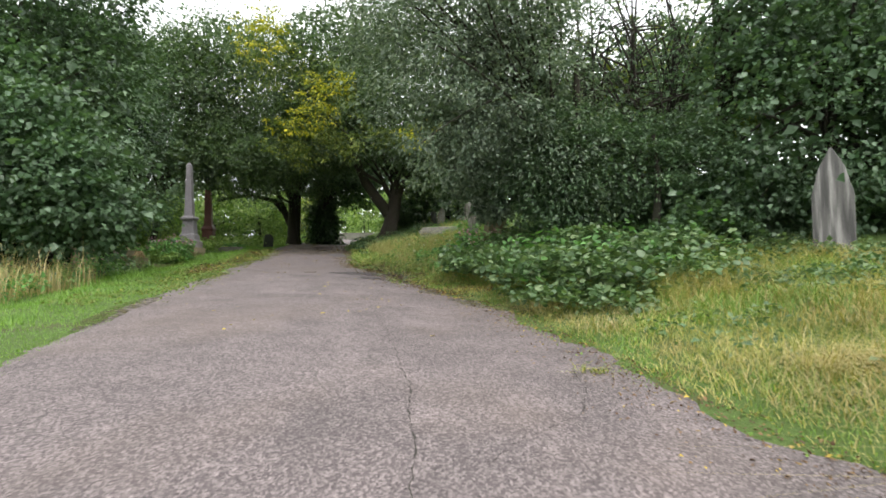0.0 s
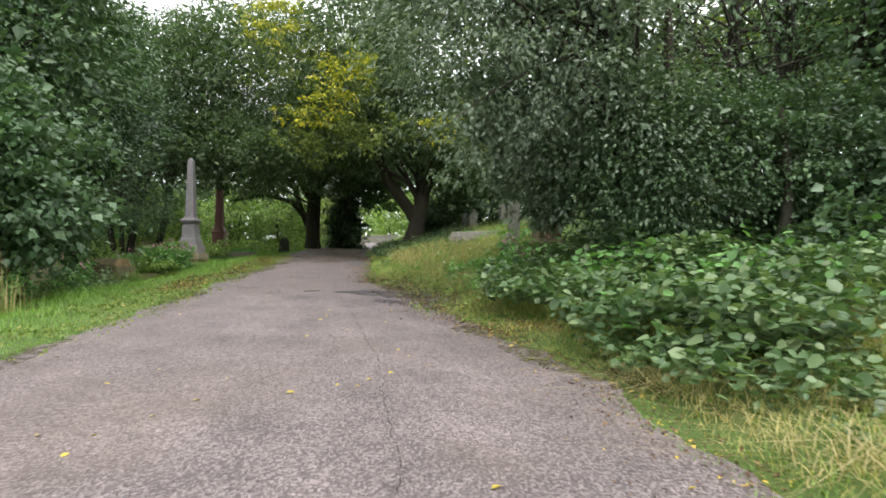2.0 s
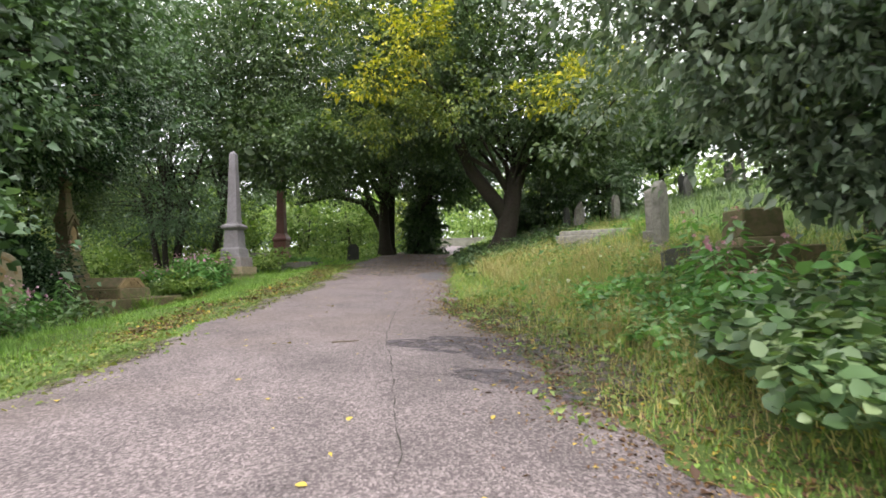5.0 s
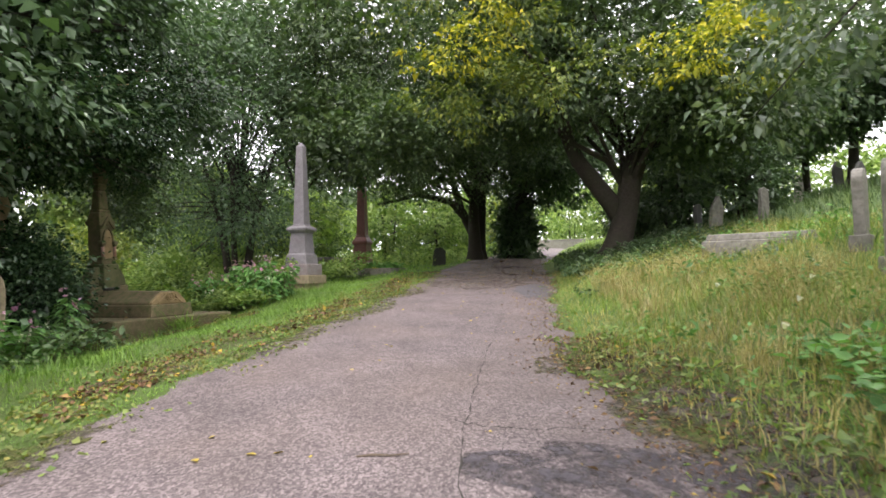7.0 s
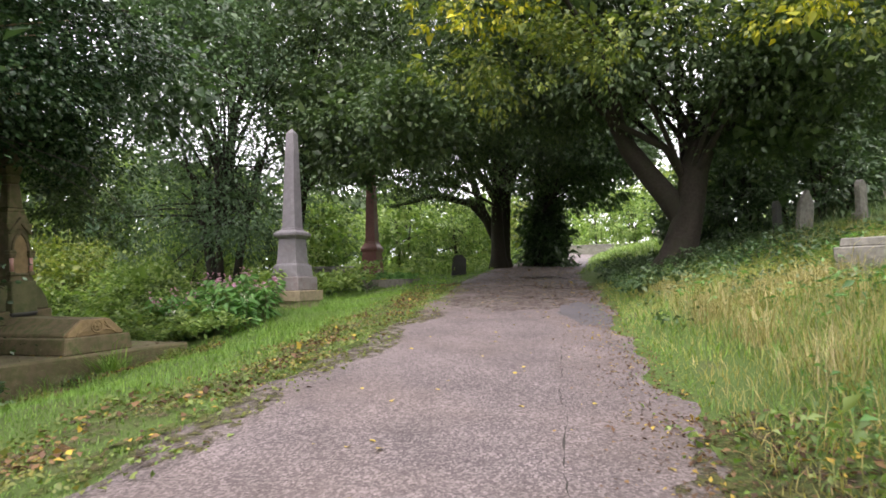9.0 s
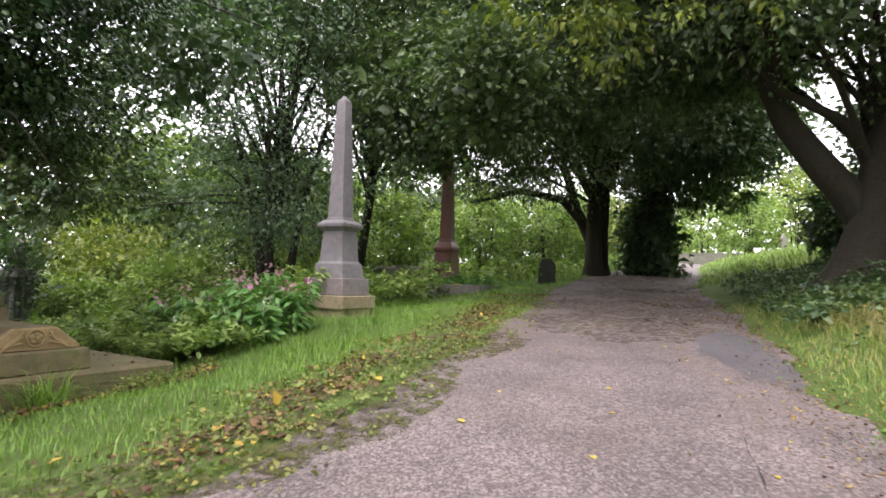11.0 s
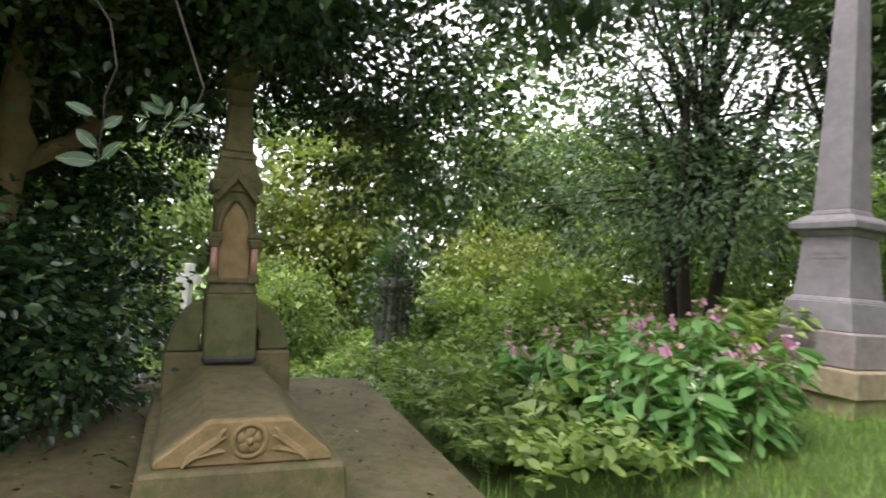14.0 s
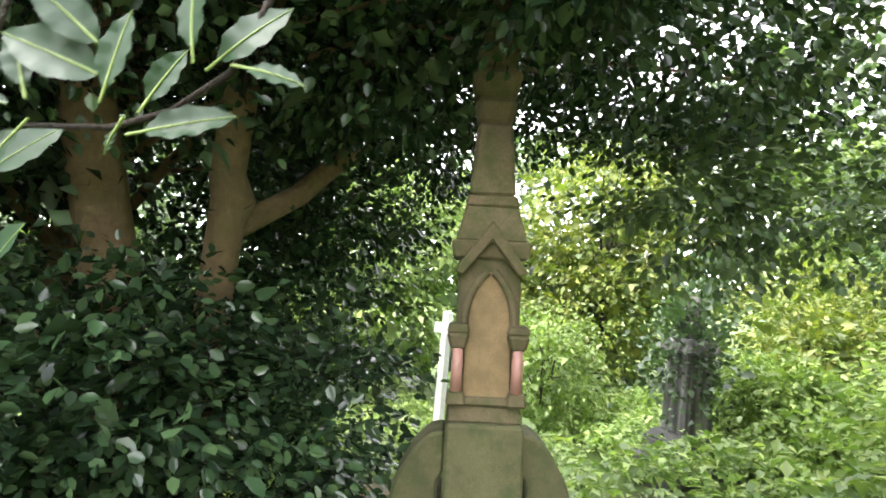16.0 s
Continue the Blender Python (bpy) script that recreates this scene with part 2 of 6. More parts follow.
L_BALSAM = leaf_material("leaf_balsam", (0.074, 0.181, 0.052), (0.139, 0.299, 0.086), (0.223, 0.420, 0.137), 0.5, 0.3)
L_GRASS = leaf_material("grass_blade", (0.096, 0.179, 0.026), (0.162, 0.299, 0.044), (0.273, 0.418, 0.079), 0.55, 0.3, straw=(0.155, 0.284, 0.065))
L_CLOVER = leaf_material("low_clover_leaf", (0.07, 0.12, 0.022), (0.13, 0.20, 0.04), (0.21, 0.28, 0.07), 0.6, 0.25, (0.30, 0.27, 0.06), straw=(0.22, 0.21, 0.06))
L_ROUGH = leaf_material("rough_grass_blade", (0.127, 0.198, 0.038), (0.253, 0.302, 0.069), (0.505, 0.437, 0.151), 0.6, 0.3, (0.664, 0.514, 0.255), straw=(0.444, 0.339, 0.151))
L_DRY = leaf_material("dry_grass_blade", (0.240, 0.204, 0.084), (0.408, 0.336, 0.156), (0.576, 0.480, 0.264), 0.7, 0.25)
L_DEAD = leaf_material("fallen_brown_leaf", (0.06, 0.03, 0.015), (0.13, 0.07, 0.035), (0.25, 0.15, 0.06), 0.7, 0.1, (0.5, 0.36, 0.05))
L_YFALL = leaf_material("fallen_yellow_leaf", (0.35, 0.24, 0.03), (0.5, 0.4, 0.07), (0.6, 0.52, 0.2), 0.6, 0.1)
L_SPRIG = leaf_material("leaf_fresh_holly", (0.013, 0.038, 0.018), (0.024, 0.062, 0.026), (0.06, 0.125, 0.04), 0.45, 0.25)
L_RIB = leaf_material("pale_midrib", (0.2, 0.3, 0.08), (0.26, 0.36, 0.11), (0.32, 0.42, 0.15), 0.5, 0.1)
L_PETAL = leaf_material("pink_petal", (0.45, 0.16, 0.32), (0.55, 0.27, 0.45), (0.66, 0.45, 0.58), 0.6, 0.3)
L_WHITE = leaf_material("white_petal", (0.6, 0.6, 0.55), (0.7, 0.7, 0.66), (0.78, 0.76, 0.72), 0.6, 0.3)
L_YPETAL = leaf_material("yellow_petal", (0.6, 0.42, 0.01), (0.7, 0.55, 0.02), (0.8, 0.65, 0.05), 0.6, 0.3)

# ---- the lie of the land ----
LEFT_Y = [-30, 0, 5, 7, 8.7, 12.5, 15.3, 17.2, 18.8, 20.8, 23.5, 26.3, 28, 31, 35, 43, 60, 110]
LEFT_X = [-1, -3.2, -4.1, -4.6, -5.1, -5.75, -6.2, -6.6, -7.0, -7.3, -7.7, -8.2, -8.7, -9.3, -10.3, -11.6, -13, -16]
RIGHT_Y = [-30, 0, 3.2, 4.7, 6.3, 8.5, 11.2, 12.2, 13.6, 16.2, 18.4, 19.3, 23.2, 25.7, 28.2, 31, 40, 50, 60, 110]
RIGHT_X = [3.2, 2.9, 2.35, 1.95, 1.7, 1.25, 0.45, 0, -0.75, -1.5, -2.3, -2.9, -3.6, -4.2, -4.5, -5.0, -6.9, -7.8, -9, -12]


def left_edge(y):
    return np.interp(y, LEFT_Y, LEFT_X)


def right_edge(y):
    return np.interp(y, RIGHT_Y, RIGHT_X)


def height(x, y):
    """Height of the ground, arrays or numbers."""
    x, y = np.asarray(x, float), np.asarray(y, float)
    xl, xr = left_edge(y), right_edge(y)
    xc = np.clip(x, xl, xr)
    yy = np.where(y > 70, 70 + 0.4 * np.clip(y - 70, 0, 60), np.maximum(y, -30))
    z = 0.0143 - 0.0416 * xc + 0.0656 * yy
    dr, dl = np.clip(x - xr, 0, 90), np.clip(xl - x, 0, 120)
    rise = np.interp(y, [0, 10, 17, 19, 22.7, 24.4, 26.4, 60], [0.09, 0.10, 0.11, 0.15, 0.165, 0.205, 0.235, 0.2])
    z = z + rise * np.minimum(dr, 14) + 0.1 * np.clip(dr - 14, 0, 60)
    fall = np.interp(y, [30, 40, 60], [0.14, 0.05, 0.0])
    z = z - 0.03 * np.minimum(dl, 4.7) - fall * np.clip(dl - 4.7, 0, 12) - 0.03 * np.clip(dl - 16.7, 0, 60)
    dip = np.clip((dl - 1.5) / 2.4, 0, 1)
    z = z - np.interp(y, [15, 18.5, 24.5, 26.5], [0, 0.3, 0.3, 0]) * dip * dip * (3 - 2 * dip)
    off = np.clip((dr + dl) / 2, 0, 1)
    z = z + off * 0.05 * (np.sin(x * 1.9 + y * 0.7) + np.sin(y * 2.3 - x * 0.6 + 1.0) * 0.7)
    return z


def gz(x, y):
    return float(height(x, y))


# ---- builders ----
def mesh_from(name, verts, faces, material, smooth=False):
    me = bpy.data.meshes.new(name)
    me.from_pydata(verts if isinstance(verts, list) else verts.tolist(), [], faces if isinstance(faces, list) else faces.tolist())
    me.materials.append(material)
    if smooth:
        me.polygons.foreach_set("use_smooth", [True] * len(me.polygons))
    me.update()
    return me


def quick_mesh(name, verts, tris, material):
    """A mesh from arrays of points and triangles."""
    me = bpy.data.meshes.new(name)
    n, k = len(verts), len(tris)
    me.vertices.add(n)
    me.vertices.foreach_set("co", np.ascontiguousarray(verts, np.float32).ravel())
    me.loops.add(3 * k)
    me.loops.foreach_set("vertex_index", np.ascontiguousarray(tris, np.int32).ravel())
    me.polygons.add(k)
    me.polygons.foreach_set("loop_start", np.arange(0, 3 * k, 3, dtype=np.int32))
    me.materials.append(material)
    me.update(calc_edges=True)
    return me


def thing(name, at, label, category, group="", kind="", turn=0.0, lean=(0, 0)):
    ob = new(name)
    ob.empty_display_size = 0.2
    ob.matrix_world = pose(at[0], at[1], at[2], lean[0], lean[1], turn)
    return tagged(ob, label, category, group, kind)


def child(name, me, parent, label="", m=None):
    ob = new(name, me)
    ob.parent = parent
    if m is not None:
        ob.matrix_basis = m
    if label:
        tagged(ob, label)
    return ob


def part(name, bm, material, parent, label="", m=None, smooth=False):
    me = bpy.data.meshes.new(name)
    bm.normal_update()
    bm.to_mesh(me)
    bm.free()
    me.materials.append(material)
    if smooth:
        me.polygons.foreach_set("use_smooth", [True] * len(me.polygons))
    return child(name, me, parent, label, m)


def bevel(bm, w, seg=1):
    if w > 0:
        bmesh.ops.bevel(bm, geom=bm.edges[:], offset=w, segments=seg, affect="EDGES", clamp_overlap=True)


def block(w0, d0, w1, d1, z0, z1, edge=0.012, off=(0, 0), bm=None):
    """A block that tapers from w0 x d0 at z0 to w1 x d1 at z1."""
    own = bmesh.new()
    ring = []
    for w, d, z in ((w0, d0, z0), (w1, d1, z1)):
        ring.append([own.verts.new((off[0] + sx * w / 2, off[1] + sy * d / 2, z)) for sx, sy in ((-1, -1), (1, -1), (1, 1), (-1, 1))])
    own.faces.new(ring[0][::-1])
    own.faces.new(ring[1])
    for i in range(4):
        own.faces.new((ring[0][i], ring[0][(i + 1) % 4], ring[1][(i + 1) % 4], ring[1][i]))
    bevel(own, edge)
    if bm is None:
        return own
    tmp = bpy.data.meshes.new("tmp")
    own.to_mesh(tmp)
    own.free()
    bm.from_mesh(tmp)
    bpy.data.meshes.remove(tmp)
    return bm


def slab_profile(points, thick, edge=0.01):
    """A flat outline in x and z, given thickness along y (front at -thick/2)."""
    bm = bmesh.new()
    vs = [bm.verts.new((x, -thick / 2, z)) for x, z in points]
    f = bm.faces.new(vs)
    got = bmesh.ops.extrude_face_region(bm, geom=[f])
    for v in got["geom"]:
        if isinstance(v, bmesh.types.BMVert):
            v.co.y += thick
    bmesh.ops.recalc_face_normals(bm, faces=bm.faces[:])
    bevel(bm, edge)
    return bm


def tube(points, radii, sides=7):
    """Points and triangles of a bent, tapered tube."""
    pts = np.asarray(points, float)
    n = len(pts)
    d = np.gradient(pts, axis=0)
    d /= np.linalg.norm(d, axis=1)[:, None] + 1e-9
    ref = np.array([0.3, 0.9, 0.2])
    a = np.cross(d, ref)
    a /= np.linalg.norm(a, axis=1)[:, None] + 1e-9
    b = np.cross(d, a)
    ang = np.linspace(0, 2 * np.pi, sides, endpoint=False)
    v = (pts[:, None] + np.asarray(radii)[:, None, None] * (np.cos(ang)[None, :, None] * a[:, None] + np.sin(ang)[None, :, None] * b[:, None])).reshape(-1, 3)
    t = []
    for i in range(n - 1):
        for j in range(sides):
            p, q = i * sides + j, i * sides + (j + 1) % sides
            t += [(p, q, q + sides), (p, q + sides, p + sides)]
    return v, np.array(t)


def gather(pieces):
    vs, ts, k = [], [], 0
    for v, t in pieces:
        vs.append(v)
        ts.append(np.asarray(t) + k)
        k += len(v)
    return np.concatenate(vs), np.concatenate(ts)


def unit(v):
    return v / (np.linalg.norm(v, axis=-1, keepdims=True) + 1e-9)


def leaves(rng, at, along, size, width=0.55, fold=0.25, up=0.8, spread=0.3, droop=0.15):
    """Folded leaves with a pointed tip: points and triangles. at, along: arrays of places and directions."""
    n = len(at)
    a = unit(along + rng.normal(0, 0.45, (n, 3)))
    nn = unit(np.array([0, 0, up]) + rng.normal(0, 0.6, (n, 3)))
    b = unit(np.cross(nn, a))
    nn = np.cross(a, b)
    s = (size * np.exp(rng.normal(0, spread, n)))[:, None]
    w = width * s * 0.5
    v = np.empty((n, 4, 3))
    v[:, 0] = at
    v[:, 1] = at + a * s * 0.45 + b * w + nn * s * fold * 0.5
    v[:, 2] = at + a * s - nn * s * droop
    v[:, 3] = at + a * s * 0.45 - b * w + nn * s * fold * 0.5
    k = np.arange(n)[:, None] * 4
    t = np.concatenate([k + [0, 1, 2], k + [0, 2, 3]], axis=1).reshape(-1, 3)
    return v.reshape(-1, 3), t


def full_leaves(rng, at, along, size, width=0.6, up=0.8, fold=0.2, spread=0.2):
    """Rounder leaves of six outline points, folded on the midrib, for foliage seen close to."""
    n = len(at)
    a = unit(along + rng.normal(0, 0.4, (n, 3)))
    nn = unit(np.array([0, 0, up]) + rng.normal(0, 0.55, (n, 3)))
    b = unit(np.cross(nn, a))
    nn = np.cross(a, b)
    s = (size * np.exp(rng.normal(0, spread, n)))[:, None]
    v = np.empty((n, 6, 3))
    for i, (u, wv) in enumerate(((0.0, 0.0), (0.3, 0.95), (0.68, 0.85), (1.0, 0.0), (0.68, -0.85), (0.3, -0.95))):
        v[:, i] = at + a * s * u + b * s * width * 0.5 * wv + nn * s * (fold * abs(wv) * 0.4 - 0.12 * u * u)
    k = np.arange(n)[:, None] * 6
    t = (k + np.array([0, 1, 2, 0, 2, 3, 0, 3, 4, 0, 4, 5])[None]).reshape(-1, 3)
    return v.reshape(-1, 3), t


def rich_leaves(rng, at, along, size, width=0.6, up=0.8, fold=0.2, spread=0.2):
    """Leaves of eight outline points round a midrib, for those seen closest."""
    n = len(at)
    a = unit(along + rng.normal(0, 0.4, (n, 3)))
    nn = unit(np.array([0, 0, up]) + rng.normal(0, 0.55, (n, 3)))
    b = unit(np.cross(nn, a))
    nn = np.cross(a, b)
    s = (size * np.exp(rng.normal(0, spread, n)))[:, None]
    prof = ((0.0, 0.0), (0.22, 0.7), (0.5, 1.0), (0.78, 0.72), (1.0, 0.0), (0.78, -0.72), (0.5, -1.0), (0.22, -0.7), (0.5, 0.0))
    v = np.empty((n, 9, 3))
    for i, (u, wv) in enumerate(prof):
        v[:, i] = at + a * s * u + b * s * width * 0.5 * wv + nn * s * (fold * abs(wv) * 0.4 - 0.12 * u * u)
    k = np.arange(n)[:, None] * 9
    fan = []
    for i in range(8):
        fan += [8, i, (i + 1) % 8]
    t = (k + np.array(fan)[None]).reshape(-1, 3)
    return v.reshape(-1, 3), t


def blades(rng, x, y, tall, wide, lean=0.35, z=None, bend=0.5):
    """Bent grass blades: points and triangles."""
    n = len(x)
    z = height(x, y) if z is None else z
    p = np.stack([x, y, z - 0.01], 1)
    ang = rng.uniform(0, 2 * np.pi, n)
    side = np.stack([np.cos(ang), np.sin(ang), np.zeros(n)], 1)
    out = np.stack([-np.sin(ang), np.cos(ang), np.zeros(n)], 1) * (lean * rng.uniform(0.2, 1.6, n))[:, None]
    h = (tall * np.exp(rng.normal(0, 0.3, n)))[:, None]
    upz = np.array([0, 0, 1.0])
    w = wide * 0.5
    v = np.empty((n, 5, 3))
    v[:, 0], v[:, 1] = p - side * w, p + side * w
    m = p + upz * h * 0.55 + out * h * 0.35
    v[:, 2], v[:, 3] = m - side * w * 0.75, m + side * w * 0.75
    v[:, 4] = p + upz * h * (1 - bend * 0.25) + out * h * (0.8 + bend)
    k = np.arange(n)[:, None] * 5
    t = np.concatenate([k + [0, 1, 3], k + [0, 3, 2], k + [2, 3, 4]], axis=1).reshape(-1, 3)
    return v.reshape(-1, 3), t


def crown_points(rng, lobes, clumps, per, clump_size, shell=0.5):
    """Places and outward directions of leaves, in clumps through ellipsoid lobes (cx, cy, cz, rx, ry, rz)."""
    L = np.array(lobes, float)
    vol = (L[:, 3] * L[:, 4] * L[:, 5]) ** 0.67
    which = rng.choice(len(L), clumps, p=vol / vol.sum())
    d = unit(rng.normal(0, 1, (clumps, 3)))
    r = rng.uniform(shell, 1.0, clumps) ** 0.6
    r *= 1 + 0.16 * np.sin(d[:, 0] * 5 + which) * np.cos(d[:, 2] * 4 + which * 2)
    c = L[which, :3] + d * r[:, None] * L[which, 3:]
    n = clumps * per
    idx = np.repeat(np.arange(clumps), per)
    sz = clump_size * np.exp(rng.normal(0, 0.35, clumps))[idx]
    off = rng.normal(0, 0.5, (n, 3)) * sz[:, None] * np.array([1, 1, 0.42])
    at = c[idx] + off
    along = unit(off * np.array([1, 1, 0.4]) + d[idx] * 0.5 * sz[:, None]) + np.array([0, 0, -0.35])
    return at, along, c


def limbs(rng, base, tops, targets, r0, sides=6):
    """Limbs that leave the trunk between two heights and bend to their targets, each as points and triangles."""
    out = []
    b, tp = np.array(base, float), np.array(tops, float)
    for g in targets:
        f = rng.uniform(0.35, 1.0)
        s = b + (tp - b) * f
        mid = (s + g) / 2 + np.array([0, 0, 0.12 * np.linalg.norm(g - s)]) + rng.normal(0, 0.12, 3) * np.linalg.norm(g - s) * 0.5
        u = np.linspace(0, 1, 7)[:, None]
        pts = (1 - u) ** 2 * s + 2 * u * (1 - u) * mid + u * u * g
        rr = min(r0, 0.3) * (1 - f * 0.55) * rng.uniform(0.3, 0.55) * (1 - 0.88 * u[:, 0]) + 0.006
        out.append(tube(pts, rr, sides))
    return out


def tree(seed, name, base, top, r0, lobes, clumps, per, clump_size, leaf, mat, label, bark=None, shell=0.5,
         n_limbs=40, width=0.55, stems=1, splay=0.6, inner=0.09, extra=None, group="", category="tree", detail=False, up=0.8, big_limbs=10):
    """A tree: stems, limbs and a crown of separate leaves."""
    rng = np.random.default_rng(seed)
    bark = bark or M_BARK
    bz = gz(base[0], base[1])
    ob = thing(name, (base[0], base[1], bz), label, category, group)
    org = np.array([base[0], base[1], bz])
    at, along, cen = crown_points(rng, lobes, clumps, per, clump_size, shell)
    keep = at[:, 2] > height(at[:, 0], at[:, 1]) + 0.05
    at, along = at[keep], along[keep]
    tops = np.array(top, float)
    for s in range(stems):
        a = 2 * np.pi * s / max(1, stems) + seed
        foot = org + np.array([np.cos(a), np.sin(a), 0]) * (0.28 * (stems > 1)) + np.array([0, 0, -0.15])
        tip = tops + np.array([np.cos(a), np.sin(a), 0]) * splay * (stems > 1)
        u = np.linspace(0, 1, 9)[:, None]
        bow = (tip - foot)[None] * u + np.sin(u * 3.1) * rng.normal(0, 0.12, 3)[None] * np.array([1, 1, 0])
        rad = r0 * (1 - 0.62 * u[:, 0]) * (1 + 0.45 * np.exp(-u[:, 0] * 14)) * rng.uniform(0.85, 1.1)
        child("trunk", quick_mesh("trunk", *tube(foot + bow - org, rad, 10), bark), ob)
    pick = cen[rng.choice(len(cen), min(n_limbs, len(cen)), replace=False)]
    made = limbs(rng, np.zeros(3) + [0, 0, 0.15 * (tops - org)[2]], tops - org, pick - org, r0)
    for v, t in made[:big_limbs]:
        child("limb", quick_mesh("limb", v, t, bark), ob)
    if made[big_limbs:]:
        tagged(child("branchwork", quick_mesh("branchwork", *gather(made[big_limbs:]), bark), ob), kind="stuff")
    make = full_leaves if detail else leaves
    v, t = make(rng, at - org, along, leaf, width, up=up)
    tagged(child("crown", quick_mesh("crown", v, t, mat), ob), kind="stuff")
    # Oversized leaves added inside the crown to block sky and light.
    if inner:
        k = int(len(at) * inner)
        L = np.array(lobes, float)
        w = rng.integers(0, len(L), k)
        p = L[w, :3] + unit(rng.normal(0, 1, (k, 3))) * (rng.uniform(0.1, 0.75, k) ** 0.5)[:, None] * L[w, 3:]
        p = p[p[:, 2] > height(p[:, 0], p[:, 1]) + 0.2]
        tagged(child("inner_blocker_leaves", quick_mesh("inner_blocker_leaves", *leaves(rng, p - org, rng.normal(0, 1, p.shape), leaf * (1.4 if leaf < 0.12 else 2.0), 0.7), mat), ob), kind="stuff")
    if extra:
        for lb, n, per2, cs, mt, lab in extra:
            a2, d2, _ = crown_points(rng, lb, n, per2, cs, 0.2)
            tagged(child("leaf_spray", quick_mesh("leaf_spray", *make(rng, a2 - org, d2, leaf, width, up=up), mt), ob, lab), kind="stuff")
    return ob


# ---- ground and road ----
def axis(lo, hi, near_lo, near_hi, step):
    mid = np.arange(near_lo, near_hi + 1e-6, step)
    far = np.array([1, 2, 3.5, 5.5, 8, 12, 17, 24, 34, 48, 70, 110, 180, 300, 500, 900, 1500])
    a = near_lo - far[::-1]
    b = near_hi + far
    return np.concatenate([a[a >= lo], mid, b[b <= hi]])


gx, gy = axis(-1600, 1600, -32, 22, 0.4), axis(-1600, 1600, -12, 72, 0.4)
XX, YY = np.meshgrid(gx, gy)
ZZ = height(XX, YY)
inside = (XX > left_edge(YY) + 0.25) & (XX < right_edge(YY) - 0.25) & (YY > -29) & (YY < 100)
ZZ = ZZ - 0.05 * inside
nx, ny = len(gx), len(gy)
ids = np.arange(nx * ny).reshape(ny, nx)
quads = np.stack([ids[:-1, :-1], ids[:-1, 1:], ids[1:, 1:], ids[1:, :-1]], -1).reshape(-1, 4)
ground = new("ground", mesh_from("ground", np.stack([XX, YY, ZZ], -1).reshape(-1, 3), quads, M_GROUND, True))
tagged(ground, "uneven cemetery turf with bare soil patches", "ground", kind="structure")

ry = np.arange(-29, 75, 0.2)
cols = 15
rows_v = []
wob = lambda y, k: 0.10 * np.sin(y * 1.7 + k) + 0.07 * np.sin(y * 4.1 + 2 * k) + 0.04 * np.sin(y * 9.3 + k)
for yv in ry:
    a, b = left_edge(yv) + wob(yv, 1.0) - 0.05, right_edge(yv) + wob(yv, 4.0) + 0.05
    for c in range(cols):
        u = c / (cols - 1)
        xv = a + (b - a) * u
        crown_z = 0.035 * (1 - (2 * u - 1) ** 2) + 0.012
        rows_v.append((xv, yv, gz(xv, yv) + crown_z - (0.03 if c in (0, cols - 1) else 0)))
rid = np.arange(len(rows_v)).reshape(len(ry), cols)
rq = np.stack([rid[:-1, :-1], rid[:-1, 1:], rid[1:, 1:], rid[1:, :-1]], -1).reshape(-1, 4)
road = new("road", mesh_from("road", rows_v, rq.tolist(), M_ASPHALT, True))
tagged(road, "worn grey-pink tarmac cemetery drive with cracks", "road", kind="structure")


def road_z(x, y):
    a, b = left_edge(y), right_edge(y)
    u = np.clip((x - a) / (b - a), 0, 1)
    return height(x, y) + 0.035 * (1 - (2 * u - 1) ** 2) + 0.012


# ---- monuments ----
def obelisk(at, spec, label, category, shaft_mat, base_mat, turn=0.0, lean=(0, 0)):
    """Stacked tiers (name, lower width, upper width, height, material, edge)."""
    ob = thing("obelisk", at, label, category, "", "", turn, lean)
    z = -0.15
    for n, w0, w1, h, mt, e in spec:
        part(n, block(w0, w0, w1, w1, z, z + h, e), mt, ob)
        z += h - 0.001
    return ob


def letter_bars(parent, w, z0, rows, rng, y, material):
    """Rows of worn, unreadable lettering."""
    bm = bmesh.new()
    for r in range(rows):
        z = z0 - r * 0.05
        x = -w / 2 * rng.uniform(0.6, 0.95)
        while x < w / 2 * 0.85:
            l = rng.uniform(0.03, 0.09)
            block(l, 0.004, l, 0.004, z, z + 0.018, 0, (x + l / 2, y), bm)
            x += l + 0.02
    part("lettering", bm, material, parent, "worn inscription")


OBX, OBY = -12.53, 28.16
grey = obelisk((OBX, OBY, gz(OBX, OBY)), [
    ("footing", 1.02, 1.02, 0.34, M_BUFF, 0.012), ("step", 1.14, 1.14, 0.27, M_BUFF, 0.015), ("plinth", 0.94, 0.92, 0.36, M_PLINTH, 0.02),
    ("sloped_base", 0.76, 0.70, 0.30, M_GRANITE, 0.01), ("base_fillet", 0.66, 0.60, 0.05, M_GRANITE, 0.008), ("die", 0.585, 0.50, 0.64, M_GRANITE, 0.006),
    ("neck_moulding", 0.52, 0.62, 0.07, M_GRANITE, 0.012), ("cornice", 0.70, 0.72, 0.09, M_GRANITE, 0.015), ("cornice_slope", 0.70, 0.48, 0.08, M_GRANITE, 0.01),
    ("shaft_collar", 0.44, 0.40, 0.06, M_GRANITE, 0.012), ("shaft", 0.385, 0.225, 2.52, M_GRANITE, 0.006), ("apex", 0.225, 0.03, 0.13, M_GRANITE, 0.004)],
    "tall grey granite obelisk on a stepped sandstone base", "obelisk", M_GRANITE, M_BUFF, 3)
letter_bars(grey, 0.42, 1.62, 8, random.Random(3), -0.272, M_PLINTH)

